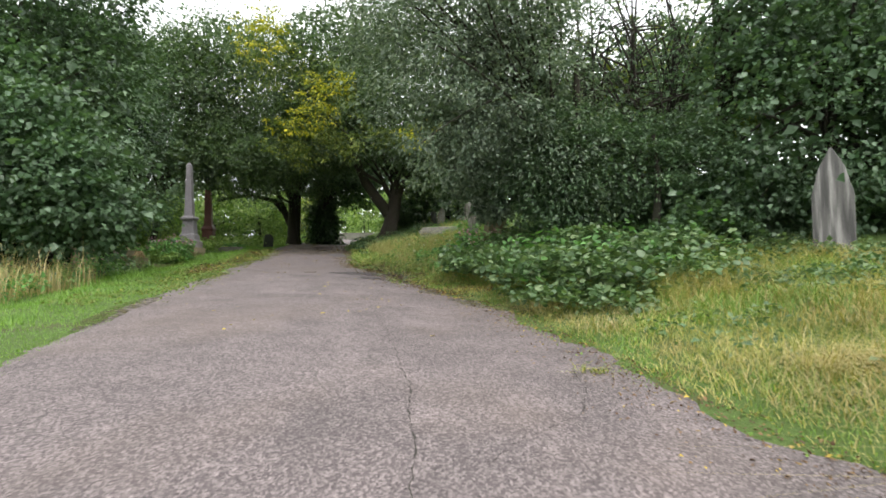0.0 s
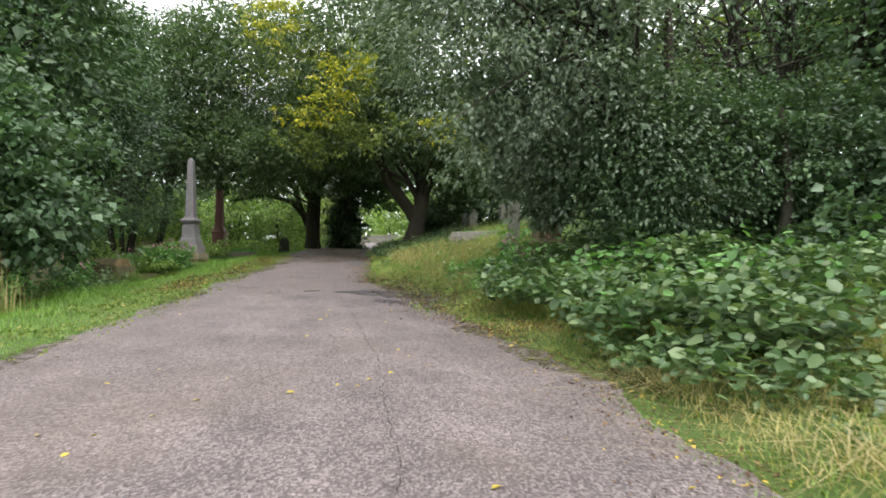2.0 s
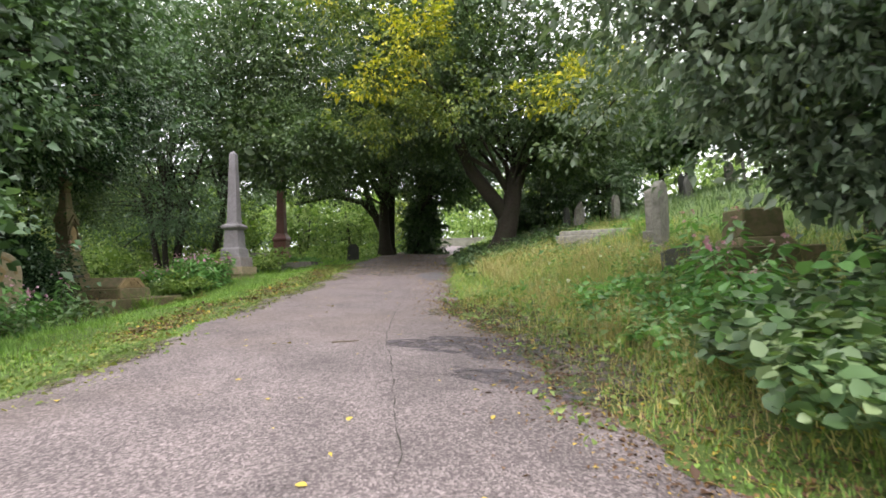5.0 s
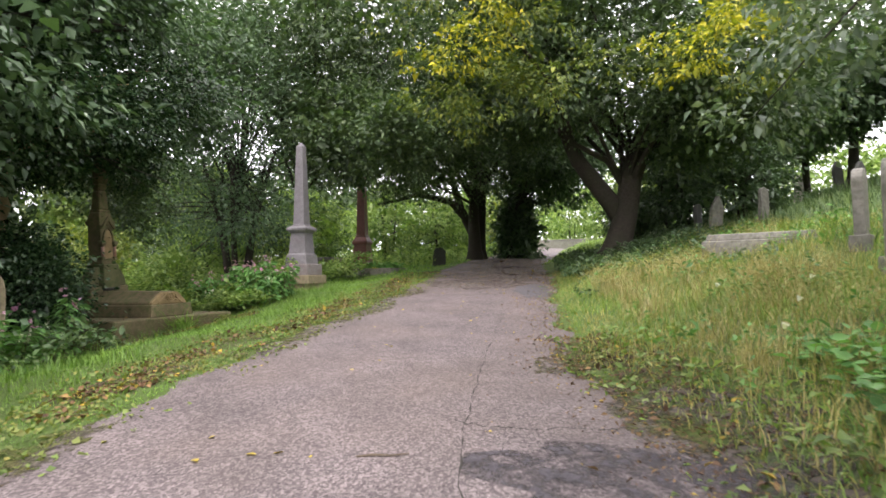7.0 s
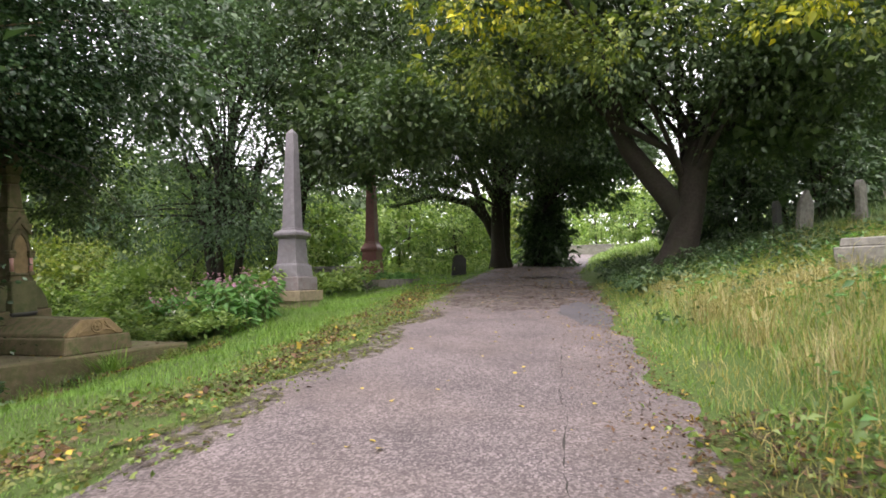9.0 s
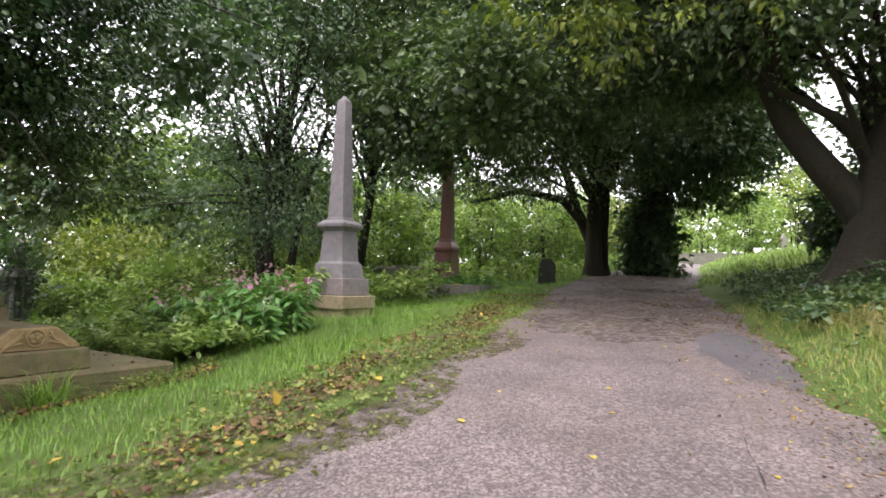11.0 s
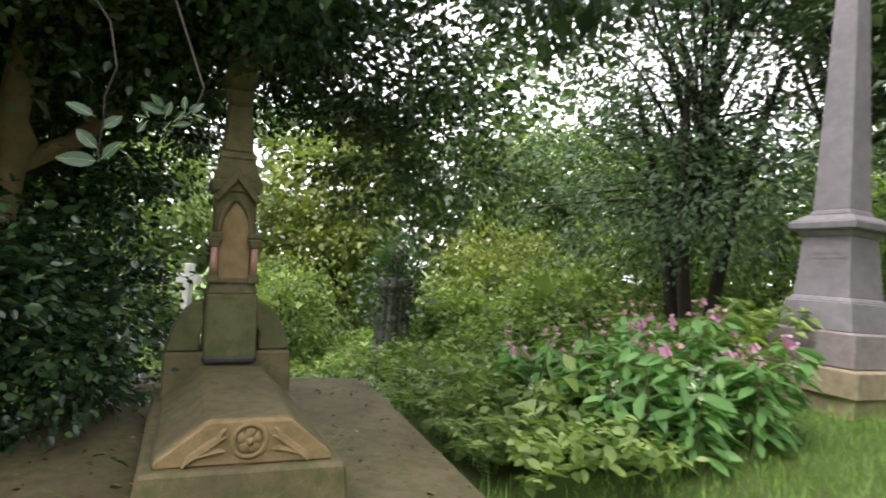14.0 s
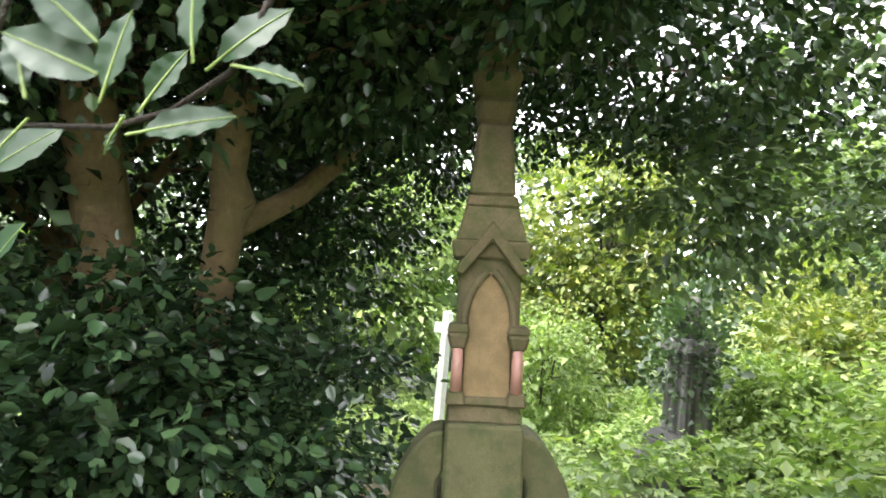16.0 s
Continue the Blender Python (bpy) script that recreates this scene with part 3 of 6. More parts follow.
RDX, RDY = -15.6, 38.0
red = obelisk((RDX, RDY, gz(RDX, RDY)), [
    ("footing", 1.15, 1.1, 0.5, M_WEATHER, 0.02), ("base", 0.86, 0.8, 0.14, M_RED, 0.015), ("die", 0.77, 0.66, 0.85, M_RED, 0.008),
    ("cornice", 0.72, 0.80, 0.12, M_RED, 0.02), ("cornice_top", 0.80, 0.76, 0.1, M_RED, 0.02), ("cornice_slope", 0.72, 0.54, 0.18, M_RED, 0.012),
    ("collar", 0.54, 0.5, 0.08, M_RED, 0.015), ("shaft", 0.46, 0.29, 3.5, M_RED, 0.006), ("apex", 0.29, 0.04, 0.22, M_RED, 0.004)],
    "polished red granite obelisk half hidden by branches", "obelisk", M_RED, M_WEATHER, 5)

kerb = thing("grave_kerb", (-13.6, 35.1, gz(-13.6, 35.1)), "low stone grave kerb overgrown with weeds", "grave", turn=8)
for n, w, d, ox, oy in (("kerbstone", 2.6, 0.16, 0, -1.2), ("kerbstone", 2.6, 0.16, 0, 1.2), ("kerbstone", 0.16, 2.24, 1.22, 0), ("kerbstone", 0.16, 2.24, -1.22, 0)):
    part(n, block(w, d, w, d, -0.1, 0.24, 0.015, (ox, oy)), M_WEATHER, kerb)

chest = thing("chest_tomb", (-17.4, 37.4, gz(-17.4, 37.4)), "broad low grey stone chest tomb", "tomb", turn=8)
part("plinth", block(2.3, 1.3, 2.3, 1.3, -0.3, 0.35, 0.02), M_WEATHER, chest)
part("body", block(1.9, 1.0, 1.85, 0.95, 0.349, 0.8, 0.02), M_WEATHER, chest)
part("lid", block(2.05, 1.1, 1.9, 1.0, 0.799, 0.95, 0.02), M_WEATHER, chest)


def coffin_tomb():
    """The coped tomb with its gothic monument; local x runs along the slab from its front edge (x = 0) to the back."""
    ob = thing("gothic_tomb", (-11.62, 22.22, 1.55), "mossy sandstone tomb with a carved gothic pinnacle monument", "tomb", turn=180 + 4)
    part("base_slab", block(4.2, 3.15, 4.2, 3.15, -0.4, 0.17, 0.03, (2.06, 0.02)), M_MOSSY, ob, "broad mossy stone base slab", pose(0, 0, 0, 0, 0, -5))
    part("plinth", block(2.25, 1.22, 2.2, 1.16, 0.168, 0.43, 0.02, (1.27, 0)), M_MOSSY, ob)
    # coped body: wide foot, narrow flat top, gabled front
    bm = bmesh.new()
    prof = [(-0.52, 0.427), (0.52, 0.427), (0.51, 0.48), (0.24, 0.70), (-0.24, 0.70), (-0.51, 0.48)]
    a = [bm.verts.new((0.30, y, z)) for y, z in prof]
    b = [bm.verts.new((1.80, y * 0.98, z + 0.03 * (z > 0.6))) for y, z in prof]
    bm.faces.new(a)
    bm.faces.new(b[::-1])
    for i in range(6):
        bm.faces.new((a[(i + 1) % 6], a[i], b[i], b[(i + 1) % 6]))
    bmesh.ops.recalc_face_normals(bm, faces=bm.faces[:])
    bevel(bm, 0.014)
    part("coped_body", bm, M_MOSSY, ob)
    # gable panel with a sunk triangle, carved rosette and leaves
    bm = slab_profile([(-0.51, 0.432), (0.51, 0.432), (0.50, 0.475), (0.235, 0.69), (-0.235, 0.69), (-0.50, 0.475)], 0.10, 0.012)
    gable = part("gable_panel", bm, M_CARVED, ob, "carved sandstone gable panel", pose(0.29, 0, 0, 0, 0, -90))
    ring_v, ring_t = tube([(0.095 * math.cos(2 * math.pi * k / 24), -0.055, 0.575 + 0.095 * math.sin(2 * math.pi * k / 24)) for k in range(25)], [0.015] * 25, 7)
    child("rosette_ring", quick_mesh("rosette_ring", ring_v, ring_t, M_CARVED), gable, "carved ring round the rosette")
    for k in range(5):
        ang = 2 * math.pi * k / 5 + 0.3
        bm = bmesh.new()
        bmesh.ops.create_icosphere(bm, subdivisions=2, radius=0.036, matrix=Matrix.Translation((0.044 * math.cos(ang), -0.052, 0.575 + 0.044 * math.sin(ang))) @ Matrix.Diagonal((1, 0.5, 1, 1)))
        part("rosette_petal", bm, M_CARVED, gable, "", None, True)
    bm = bmesh.new()
    bmesh.ops.create_icosphere(bm, subdivisions=2, radius=0.024, matrix=Matrix.Translation((0, -0.07, 0.575)))
    part("rosette_boss", bm, M_CARVED, gable, "", None, True)
    for sgn in (-1, 1):
        for dx, dz, ln, tilt, r in ((0.255, 0.535, 0.30, 36, 0.024), (0.225, 0.515, 0.20, 12, 0.018), (0.175, 0.60, 0.14, 62, 0.016)):
            bm = block(ln, 0.045, ln * 0.55, 0.02, -r, r, 0.01)
            bmesh.ops.rotate(bm, verts=bm.verts[:], cent=(0, 0, 0), matrix=Matrix.Rotation(sgn * radians(tilt), 3, "Y"))
            part("leaf_carving", bm, M_CARVED, gable, "", pose(sgn * dx, -0.055, dz))
    # monument behind
    cx = 2.05
    part("monument_step", block(0.60, 1.04, 0.58, 1.02, 0.168, 0.84, 0.02, (cx + 0.08, 0)), M_MOSSY, ob)
    part("pedestal", block(0.52, 0.42, 0.50, 0.41, 0.80, 1.33, 0.015, (cx - 0.01, 0)), M_ALGAE, ob, "green algae-stained pedestal block")
    # Darker stone draws the dark joint line below the pedestal block.
    part("pedestal_moulding", block(0.50, 0.42, 0.56, 0.45, 0.74, 0.815, 0.025, (cx - 0.01, 0)), M_DARKSTONE, ob, "dark moulded foot at the joint under the pedestal")
    for sgn in (-1, 1):
        pts = [(0.235, 0.842), (0.50, 0.842), (0.49, 0.90), (0.455, 1.02), (0.37, 1.17), (0.29, 1.25), (0.205, 1.27), (0.205, 1.05), (0.235, 1.0)]
        pts = [(sgn * x, z) for x, z in pts][::sgn]
        part("buttress", slab_profile(pts, 0.28, 0.015), M_ALGAE, ob, "sloping side buttress", pose(cx - 0.02, 0, 0, 0, 0, -90))
    part("niche_block", block(0.36, 0.34, 0.36, 0.34, 1.326, 2.27, 0.01, (cx + 0.03, 0)), M_MOSSY, ob)
    part("niche_foot", block(0.44, 0.40, 0.40, 0.37, 1.327, 1.43, 0.012, (cx + 0.01, 0)), M_MOSSY, ob)
    fx = cx - 0.165
    # pointed arch moulding round the niche
    arch = []
    for s in range(13):
        u = s / 12
        ang = math.pi * u * 0.36
        arch.append((0.122 - 0.205 * (1 - math.cos(ang)), 1.85 + 0.31 * math.sin(ang)))
    half = [p for p in arch if p[0] >= 0]
    outline = [(0.125, 1.44)] + half + [(-x, z) for x, z in half[::-1]] + [(-0.125, 1.44)]
    part("niche_panel", slab_profile(outline, 0.02, 0.003), M_CARVED, ob, "bare sandstone pointed niche panel", pose(fx, 0, 0, 0, 0, -90))
    for sgn in (-1, 1):
        pts = [np.array([fx - 0.02, sgn * (x + 0.012), z]) for x, z in half]
        child("arch_moulding", quick_mesh("arch_moulding", *tube(np.array(pts), [0.024] * len(pts), 8), M_MOSSY), ob)
        bm = bmesh.new()
        bmesh.ops.create_cone(bm, cap_ends=True, segments=14, radius1=0.032, radius2=0.030, depth=0.23, matrix=Matrix.Translation((fx - 0.03, sgn * 0.16, 1.605)))
        part("colonnette", bm, M_PINK, ob, "pink granite colonnette", None, True)
        part("capital", block(0.11, 0.08, 0.15, 0.125, 1.715, 1.80, 0.015, (fx - 0.01, sgn * 0.16)), M_MOSSY, ob)
        part("impost", block(0.15, 0.125, 0.13, 0.10, 1.799, 1.85, 0.01, (fx - 0.005, sgn * 0.16)), M_MOSSY, ob)
        part("colonnette_base", block(0.13, 0.11, 0.10, 0.085, 1.42, 1.495, 0.012, (fx - 0.01, sgn * 0.16)), M_MOSSY, ob)
    part("niche_sill", block(0.10, 0.24, 0.07, 0.24, 1.42, 1.465, 0.01, (fx, 0)), M_MOSSY, ob)
    part("cornice", block(0.40, 0.40, 0.43, 0.44, 2.20, 2.30, 0.012, (cx + 0.03, 0)), M_MOSSY, ob)
    part("gablet", slab_profile([(-0.20, 2.13), (-0.155, 2.11), (0, 2.30), (0.155, 2.11), (0.20, 2.13), (0, 2.41)], 0.06, 0.008), M_MOSSY, ob, "", pose(cx - 0.19, 0, 0, 0, 0, -90))
    part("weathering", block(0.38, 0.40, 0.27, 0.29, 2.298, 2.50, 0.012, (cx + 0.03, 0)), M_MOSSY, ob)
    part("spire_collar", block(0.29, 0.30, 0.27, 0.28, 2.498, 2.56, 0.01, (cx + 0.03, 0)), M_MOSSY, ob)
    part("spire", block(0.25, 0.26, 0.20, 0.2, 2.558, 2.98, 0.02, (cx + 0.03, 0)), M_MOSSY, ob)
    for zz, ww in ((2.97, 0.25), (3.13, 0.3), (3.29, 0.25)):
        part("crocket_tier", block(ww * 0.75, ww * 0.75, ww, ww, zz, zz + 0.165, 0.035, (cx + 0.03, 0)), M_MOSSY, ob)
    part("finial", block(0.18, 0.18, 0.05, 0.05, 3.45, 4.0, 0.02, (cx + 0.03, 0)), M_MOSSY, ob)
    upright = Matrix.Translation((0, 0, 0.3)) @ Matrix.Rotation(radians(-2.4), 4, "X") @ Matrix.Translation((0, 0, -0.3))
    for o in ob.children:
        if o.name.split(".")[0] not in ("base_slab", "plinth", "coped_body", "gable_panel"):
            o.matrix_basis = upright @ o.matrix_basis
    return ob


tomb = coffin_tomb()


def round_top(w, h, spring, steps=9):
    pts = [(-w / 2, -0.2), (w / 2, -0.2), (w / 2, spring)]
    for s in range(1, steps):
        a = math.pi * s / steps
        pts.append((w / 2 * math.cos(a), spring + (h - spring) * math.sin(a)))
    return pts + [(-w / 2, spring)]


def gothic_top(w, h, spring, shoulder=0.0):
    s = w / 2 - shoulder
    pts = [(-w / 2, -0.2), (w / 2, -0.2), (w / 2, spring * 0.8), (s, spring)]
    for u in (0.3, 0.55, 0.8):
        pts.append((s * (1 - u ** 1.6), spring + (h - spring) * u))
    pts.append((0.02, h))
    pts.append((-0.02, h))
    for u in (0.8, 0.55, 0.3):
        pts.append((-s * (1 - u ** 1.6), spring + (h - spring) * u))
    return pts + [(-s, spring), (-w / 2, spring * 0.8)]


def headstone(x, y, outline, thick, mat, label, turn=0.0, lean=(0, 0), group="", base=True):
    ob = thing("headstone", (x, y, gz(x, y)), label, "headstone", group, "", turn, lean)
    part("slab", slab_profile(outline, thick, 0.012), mat, ob)
    if base:
        w = max(p[0] for p in outline) * 2 + 0.16
        part("base", block(w, thick + 0.16, w, thick + 0.14, -0.15, 0.14, 0.015), mat, ob)
    return ob


headstone(7.9, 11.2, gothic_top(0.72, 2.15, 1.5, 0.08), 0.18, M_STREAK, "tall weathered grey gothic headstone with stained streaks", -35)
hs = headstone(-11.45, 18.12, round_top(0.82, 1.75, 1.32), 0.14, M_BUFF, "buff round-topped headstone with a carved arch border", 60)
part("arch_border", slab_profile([(0.34 * math.cos(math.pi * s / 10), 1.3 + 0.36 * math.sin(math.pi * s / 10)) for s in range(11)] +
                                 [(0.29 * math.cos(math.pi * s / 10), 1.3 + 0.31 * math.sin(math.pi * s / 10)) for s in range(10, -1, -1)], 0.03, 0.004), M_CARVED, hs, "carved arch border", pose(0, -0.078, 0))
part("carved_lily", slab_profile([(-0.05, 1.05), (0.05, 1.05), (0.16, 1.35), (0.0, 1.52), (-0.16, 1.35)], 0.03, 0.006), M_CARVED, hs, "", pose(0, -0.078, 0))
headstone(1.42, 24.4, round_top(0.72, 1.3, 1.05), 0.17, M_WEATHER, "pale weathered round-topped headstone leaning slightly", 68, (0, -2))
headstone(1.32, 22.75, round_top(0.78, 1.62, 1.32), 0.17, M_WEATHER, "tall round-topped headstone with a chipped rusty edge", 66, (0, 2))
headstone(0.98, 19.2, [(-0.4, -0.2), (0.4, -0.2), (0.4, 0.4), (0.15, 0.55), (-0.4, 0.3)], 0.09, M_DARKSTONE, "broken dark slate headstone leaning over", 30, (-18, 10), "", False)
headstone(-12.0, 39.3, [(-0.33, -0.2), (0.33, -0.2), (0.3, 0.75), (0.12, 0.95), (-0.2, 0.92), (-0.32, 0.7)], 0.25, M_DARKSTONE, "blackened broken stub of a headstone", 25, (0, 3), "", False)

ped = thing("pedestal_monument", (1.78, 18.3, 1.2), "stepped sandstone pedestal monument in brambles", "monument", turn=12)
part("lower_course", block(1.5, 1.5, 1.5, 1.5, -0.3, 0.35, 0.02), M_BUFF, ped)
part("middle_course", block(1.36, 1.36, 1.36, 1.36, 0.349, 0.82, 0.02), M_BUFF, ped)
part("upper_course", block(1.3, 1.3, 1.3, 1.3, 0.819, 1.16, 0.02), M_MOSSY, ped)
part("die_foot", block(0.86, 0.86, 0.7, 0.7, 1.159, 1.30, 0.02), M_MOSSY, ped)
part("die", block(0.62, 0.62, 0.58, 0.58, 1.299, 1.72, 0.02), M_MOSSY, ped)

ledger = thing("ledger_tomb", (0.2, 26.4, gz(0.2, 26.4)), "long low weathered stone ledger tomb on the bank", "tomb", turn=-14)
part("kerb", block(2.2, 1.1, 2.2, 1.1, -0.5, 0.16, 0.02), M_WEATHER, ledger)
part("ledger", block(2.05, 0.95, 2.0, 0.9, 0.159, 0.30, 0.02), M_WEATHER, ledger)

cross = thing("marble_cross", (-22.4, 21.2, gz(-22.4, 21.2)), "white marble cross headstone among shrubs", "headstone", turn=48)
cz = 2.95 - gz(-22.4, 21.2)
part("step", block(1.0, 0.7, 0.95, 0.65, -0.2, 0.25, 0.02), M_MARBLE, cross)
part("base", block(0.62, 0.45, 0.5, 0.35, 0.249, 0.62, 0.02), M_MARBLE, cross)
part("cross", slab_profile([(-0.11, 0.6), (0.11, 0.6), (0.09, cz - 0.45), (0.32, cz - 0.47), (0.32, cz - 0.24), (0.09, cz - 0.26), (0.1, cz), (-0.1, cz), (-0.09, cz - 0.26),
                            (-0.32, cz - 0.24), (-0.32, cz - 0.47), (-0.09, cz - 0.45)], 0.14, 0.012), M_MARBLE, cross)

UX, UY = -20.4, 25.5
urn = thing("pedestal_tomb", (UX, UY, gz(UX, UY)), "dark stone pedestal tomb smothered in ivy", "tomb", turn=25)
part("step", block(1.25, 1.25, 1.25, 1.25, -0.3, 0.36, 0.02), M_DARKSTONE, urn)
part("base", block(1.0, 1.0, 0.96, 0.96, 0.359, 0.66, 0.02), M_DARKSTONE, urn)
part("base_moulding", block(0.98, 0.98, 0.72, 0.72, 0.659, 0.82, 0.03), M_DARKSTONE, urn)
part("die", block(0.58, 0.58, 0.52, 0.52, 0.819, 2.15, 0.02), M_STREAK, urn)
part("cap", block(0.76, 0.76, 0.56, 0.56, 2.149, 2.38, 0.04), M_STREAK, urn)
part("urn_foot", block(0.22, 0.22, 0.36, 0.36, 2.379, 2.68, 0.04), M_STREAK, urn)
part("urn_bowl", block(0.42, 0.42, 0.26, 0.26, 2.679, 3.1, 0.09), M_STREAK, urn)
ivr = np.random.default_rng(77)
iv = ivr.normal(0, 1, (1700, 3)) * [0.32, 0.32, 0.6] + [0, 0, 2.2]
tagged(child("ivy", quick_mesh("ivy", *leaves(ivr, iv, unit(iv - [0, 0, 2.0]), 0.11, 0.8), L_DARK), urn, "ivy smothering the stone"), kind="stuff")

hill_rng = random.Random(11)
for x, y, w, h, mt, st in ((3.9, 40, 0.7, 1.15, M_WEATHER, 0), (1.7, 34.8, 0.6, 1.1, M_WEATHER, 1), (5.2, 37, 0.6, 1.1, M_DARKSTONE, 0), (6.4, 33, 0.7, 1.5, M_DARKSTONE, 1), (2.8, 44, 0.7, 1.3, M_DARKSTONE, 0),
                           (0.0, 33.4, 0.5, 1.3, M_WEATHER, 0), (-0.4, 34.6, 0.5, 1.2, M_DARKSTONE, 1), (8.2, 41, 0.7, 1.3, M_WEATHER, 1), (7.0, 46, 0.8, 1.4, M_DARKSTONE, 0), (10.5, 38, 0.7, 1.3, M_WEATHER, 0),
                           (0.8, 52, 0.7, 1.2, M_WEATHER, 0), (-1.5, 58, 0.7, 1.3, M_WEATHER, 1), (11.5, 31, 0.7, 1.4, M_WEATHER, 0), (-4.0, 66, 0.8, 1.3, M_WEATHER, 0), (-2.2, 70, 0.8, 1.3, M_DARKSTONE, 1)):
    headstone(x, y, round_top(w, h, h * 0.75) if st else gothic_top(w, h, h * 0.65), 0.13, mt, "dark old headstone on the grassy hillside" if mt is M_DARKSTONE else "pale old headstone on the grassy hillside",
              hill_rng.uniform(40, 80), (hill_rng.uniform(-4, 4), hill_rng.uniform(-5, 5)), "hillside headstones")

wall = thing("boundary_wall", (-9, 78, gz(-9, 78)), "low pale stone boundary wall across the meadow", "wall", kind="structure", turn=4)
part("wall_body", block(18, 0.4, 18, 0.4, -0.5, 0.9, 0.02), M_WEATHER, wall)
part("coping", block(18.1, 0.5, 18.1, 0.45, 0.899, 1.02, 0.02), M_WEATHER, wall)

# ---- trees ----
# thicket on the bank
tree(1, "willow_tree", (3.4, 15.2), (3.0, 15.0, 6.5), 0.2, [(0.9, 14.0, 6.6, 2.8, 2.6, 3.4), (2.7, 14.6, 4.5, 1.8, 1.8, 2.1), (1.4, 15.5, 9.9, 3.2, 3.0, 3.2), (2.0, 14.8, 6.6, 2.0, 1.8, 1.8), (0.1, 14.9, 5.1, 0.9, 0.9, 0.9), (0.7, 14.7, 3.9, 0.7, 0.7, 1), (1.4, 15.3, 5.7, 1, 1, 1), (1.3, 14.6, 2.9, 0.6, 0.5, 0.5), (0.4, 14.6, 8.4, 2.8, 2.6, 2.8)],
     980, 66, 0.75, 0.095, L_GREY, "grey-green broadleaf tree overhanging the drive", stems=3, splay=1.1, n_limbs=60, width=0.5)
tree(2, "holly_tree", (4.9, 13.9), (5.0, 14.2, 4.5), 0.12, [(4.0, 14.3, 3.9, 2.6, 1.3, 1.6), (2.9, 14.3, 3.5, 1.4, 1.0, 1.2), (6.2, 14.3, 3.7, 2.2, 1.3, 1.5)],
     560, 60, 0.5, 0.085, L_DARK, "dark holly bush in the thicket", stems=2, n_limbs=24)
for i, (x, y, tx, ty) in enumerate(((5.8, 16.2, 5.7, 16.0), (6.8, 17.0, 7.2, 16.6), (4.9, 17.4, 4.4, 17.2), (7.8, 16.0, 8.4, 15.6))):
    tree(20 + i, "thin_tree", (x, y), (tx, ty, 8.5), 0.13, [(tx, ty, 8.2, 2.0, 2.0, 3.0), (tx + 0.5, ty, 5.4, 1.6, 1.6, 1.8)], 90, 26, 0.5, 0.11, L_DARK,
         "slender dark-stemmed tree with sparse leaves", shell=0.2, n_limbs=40, inner=0.0, group="slender trees of the thicket")
tree(3, "sycamore_tree", (10.2, 14.5), (10.0, 14.3, 6.5), 0.22, [(9.6, 13.6, 4.8, 3.2, 2.2, 3.2), (10.5, 14.2, 8.4, 3.4, 2.8, 2.8), (8.0, 13.8, 2.6, 2.2, 1.3, 1.4), (12.5, 12.5, 4.5, 3, 2.5, 3.4)],
     640, 64, 0.85, 0.13, L_SYC, "dark green sycamore on the bank", n_limbs=40, width=0.8)
thicket = tree(4, "thicket_tree", (4.2, 19.6), (3.4, 19.2, 7.5), 0.2, [(3.4, 18.6, 8.2, 3.0, 2.4, 2.6), (5.4, 20.5, 6.8, 3.2, 2.6, 3.4), (8.5, 20.0, 7.5, 3.4, 3.0, 4.0)],
     260, 26, 0.6, 0.13, L_OLIVE, "olive-green tree behind the thicket", n_limbs=60, inner=0.0, shell=0.2,
     extra=[([(0.0, 20.5, 5.3, 1.2, 1.2, 0.6), (-0.6, 21.3, 4.7, 0.9, 0.9, 0.35), (1.0, 21.6, 6.6, 1.6, 1.2, 0.8)], 70, 20, 0.45, L_GREY, "sparse hanging leaf sprays")])
# shrubs and trees of the west side
tree(5, "young_sycamore", (-10.6, 14.8), (-10.4, 14.8, 5.0), 0.1, [(-9.7, 14.0, 3.6, 1.7, 1.4, 1.7), (-11.2, 13.9, 4.6, 2.2, 1.6, 2.2), (-8.9, 14.4, 2.9, 1.1, 0.9, 0.9)],
     300, 62, 0.62, 0.135, L_SYC, "young sycamore with broad leaves beside the verge", n_limbs=30, width=0.85, stems=2, splay=0.4)
tree(6, "lime_tree", (-13.6, 16.5), (-13.4, 16.8, 9), 0.3, [(-12.6, 17.2, 6.8, 3.6, 3.0, 3.4), (-13.5, 17.5, 11.0, 4.4, 4.0, 3.6), (-15.5, 14.5, 7, 3.4, 3.0, 4.4), (-13.4, 20.6, 9.2, 3.2, 3.0, 1.8)],
     780, 58, 0.9, 0.14, L_DARK, "tall dense dark-green tree beside the graves", n_limbs=50, inner=0.14)
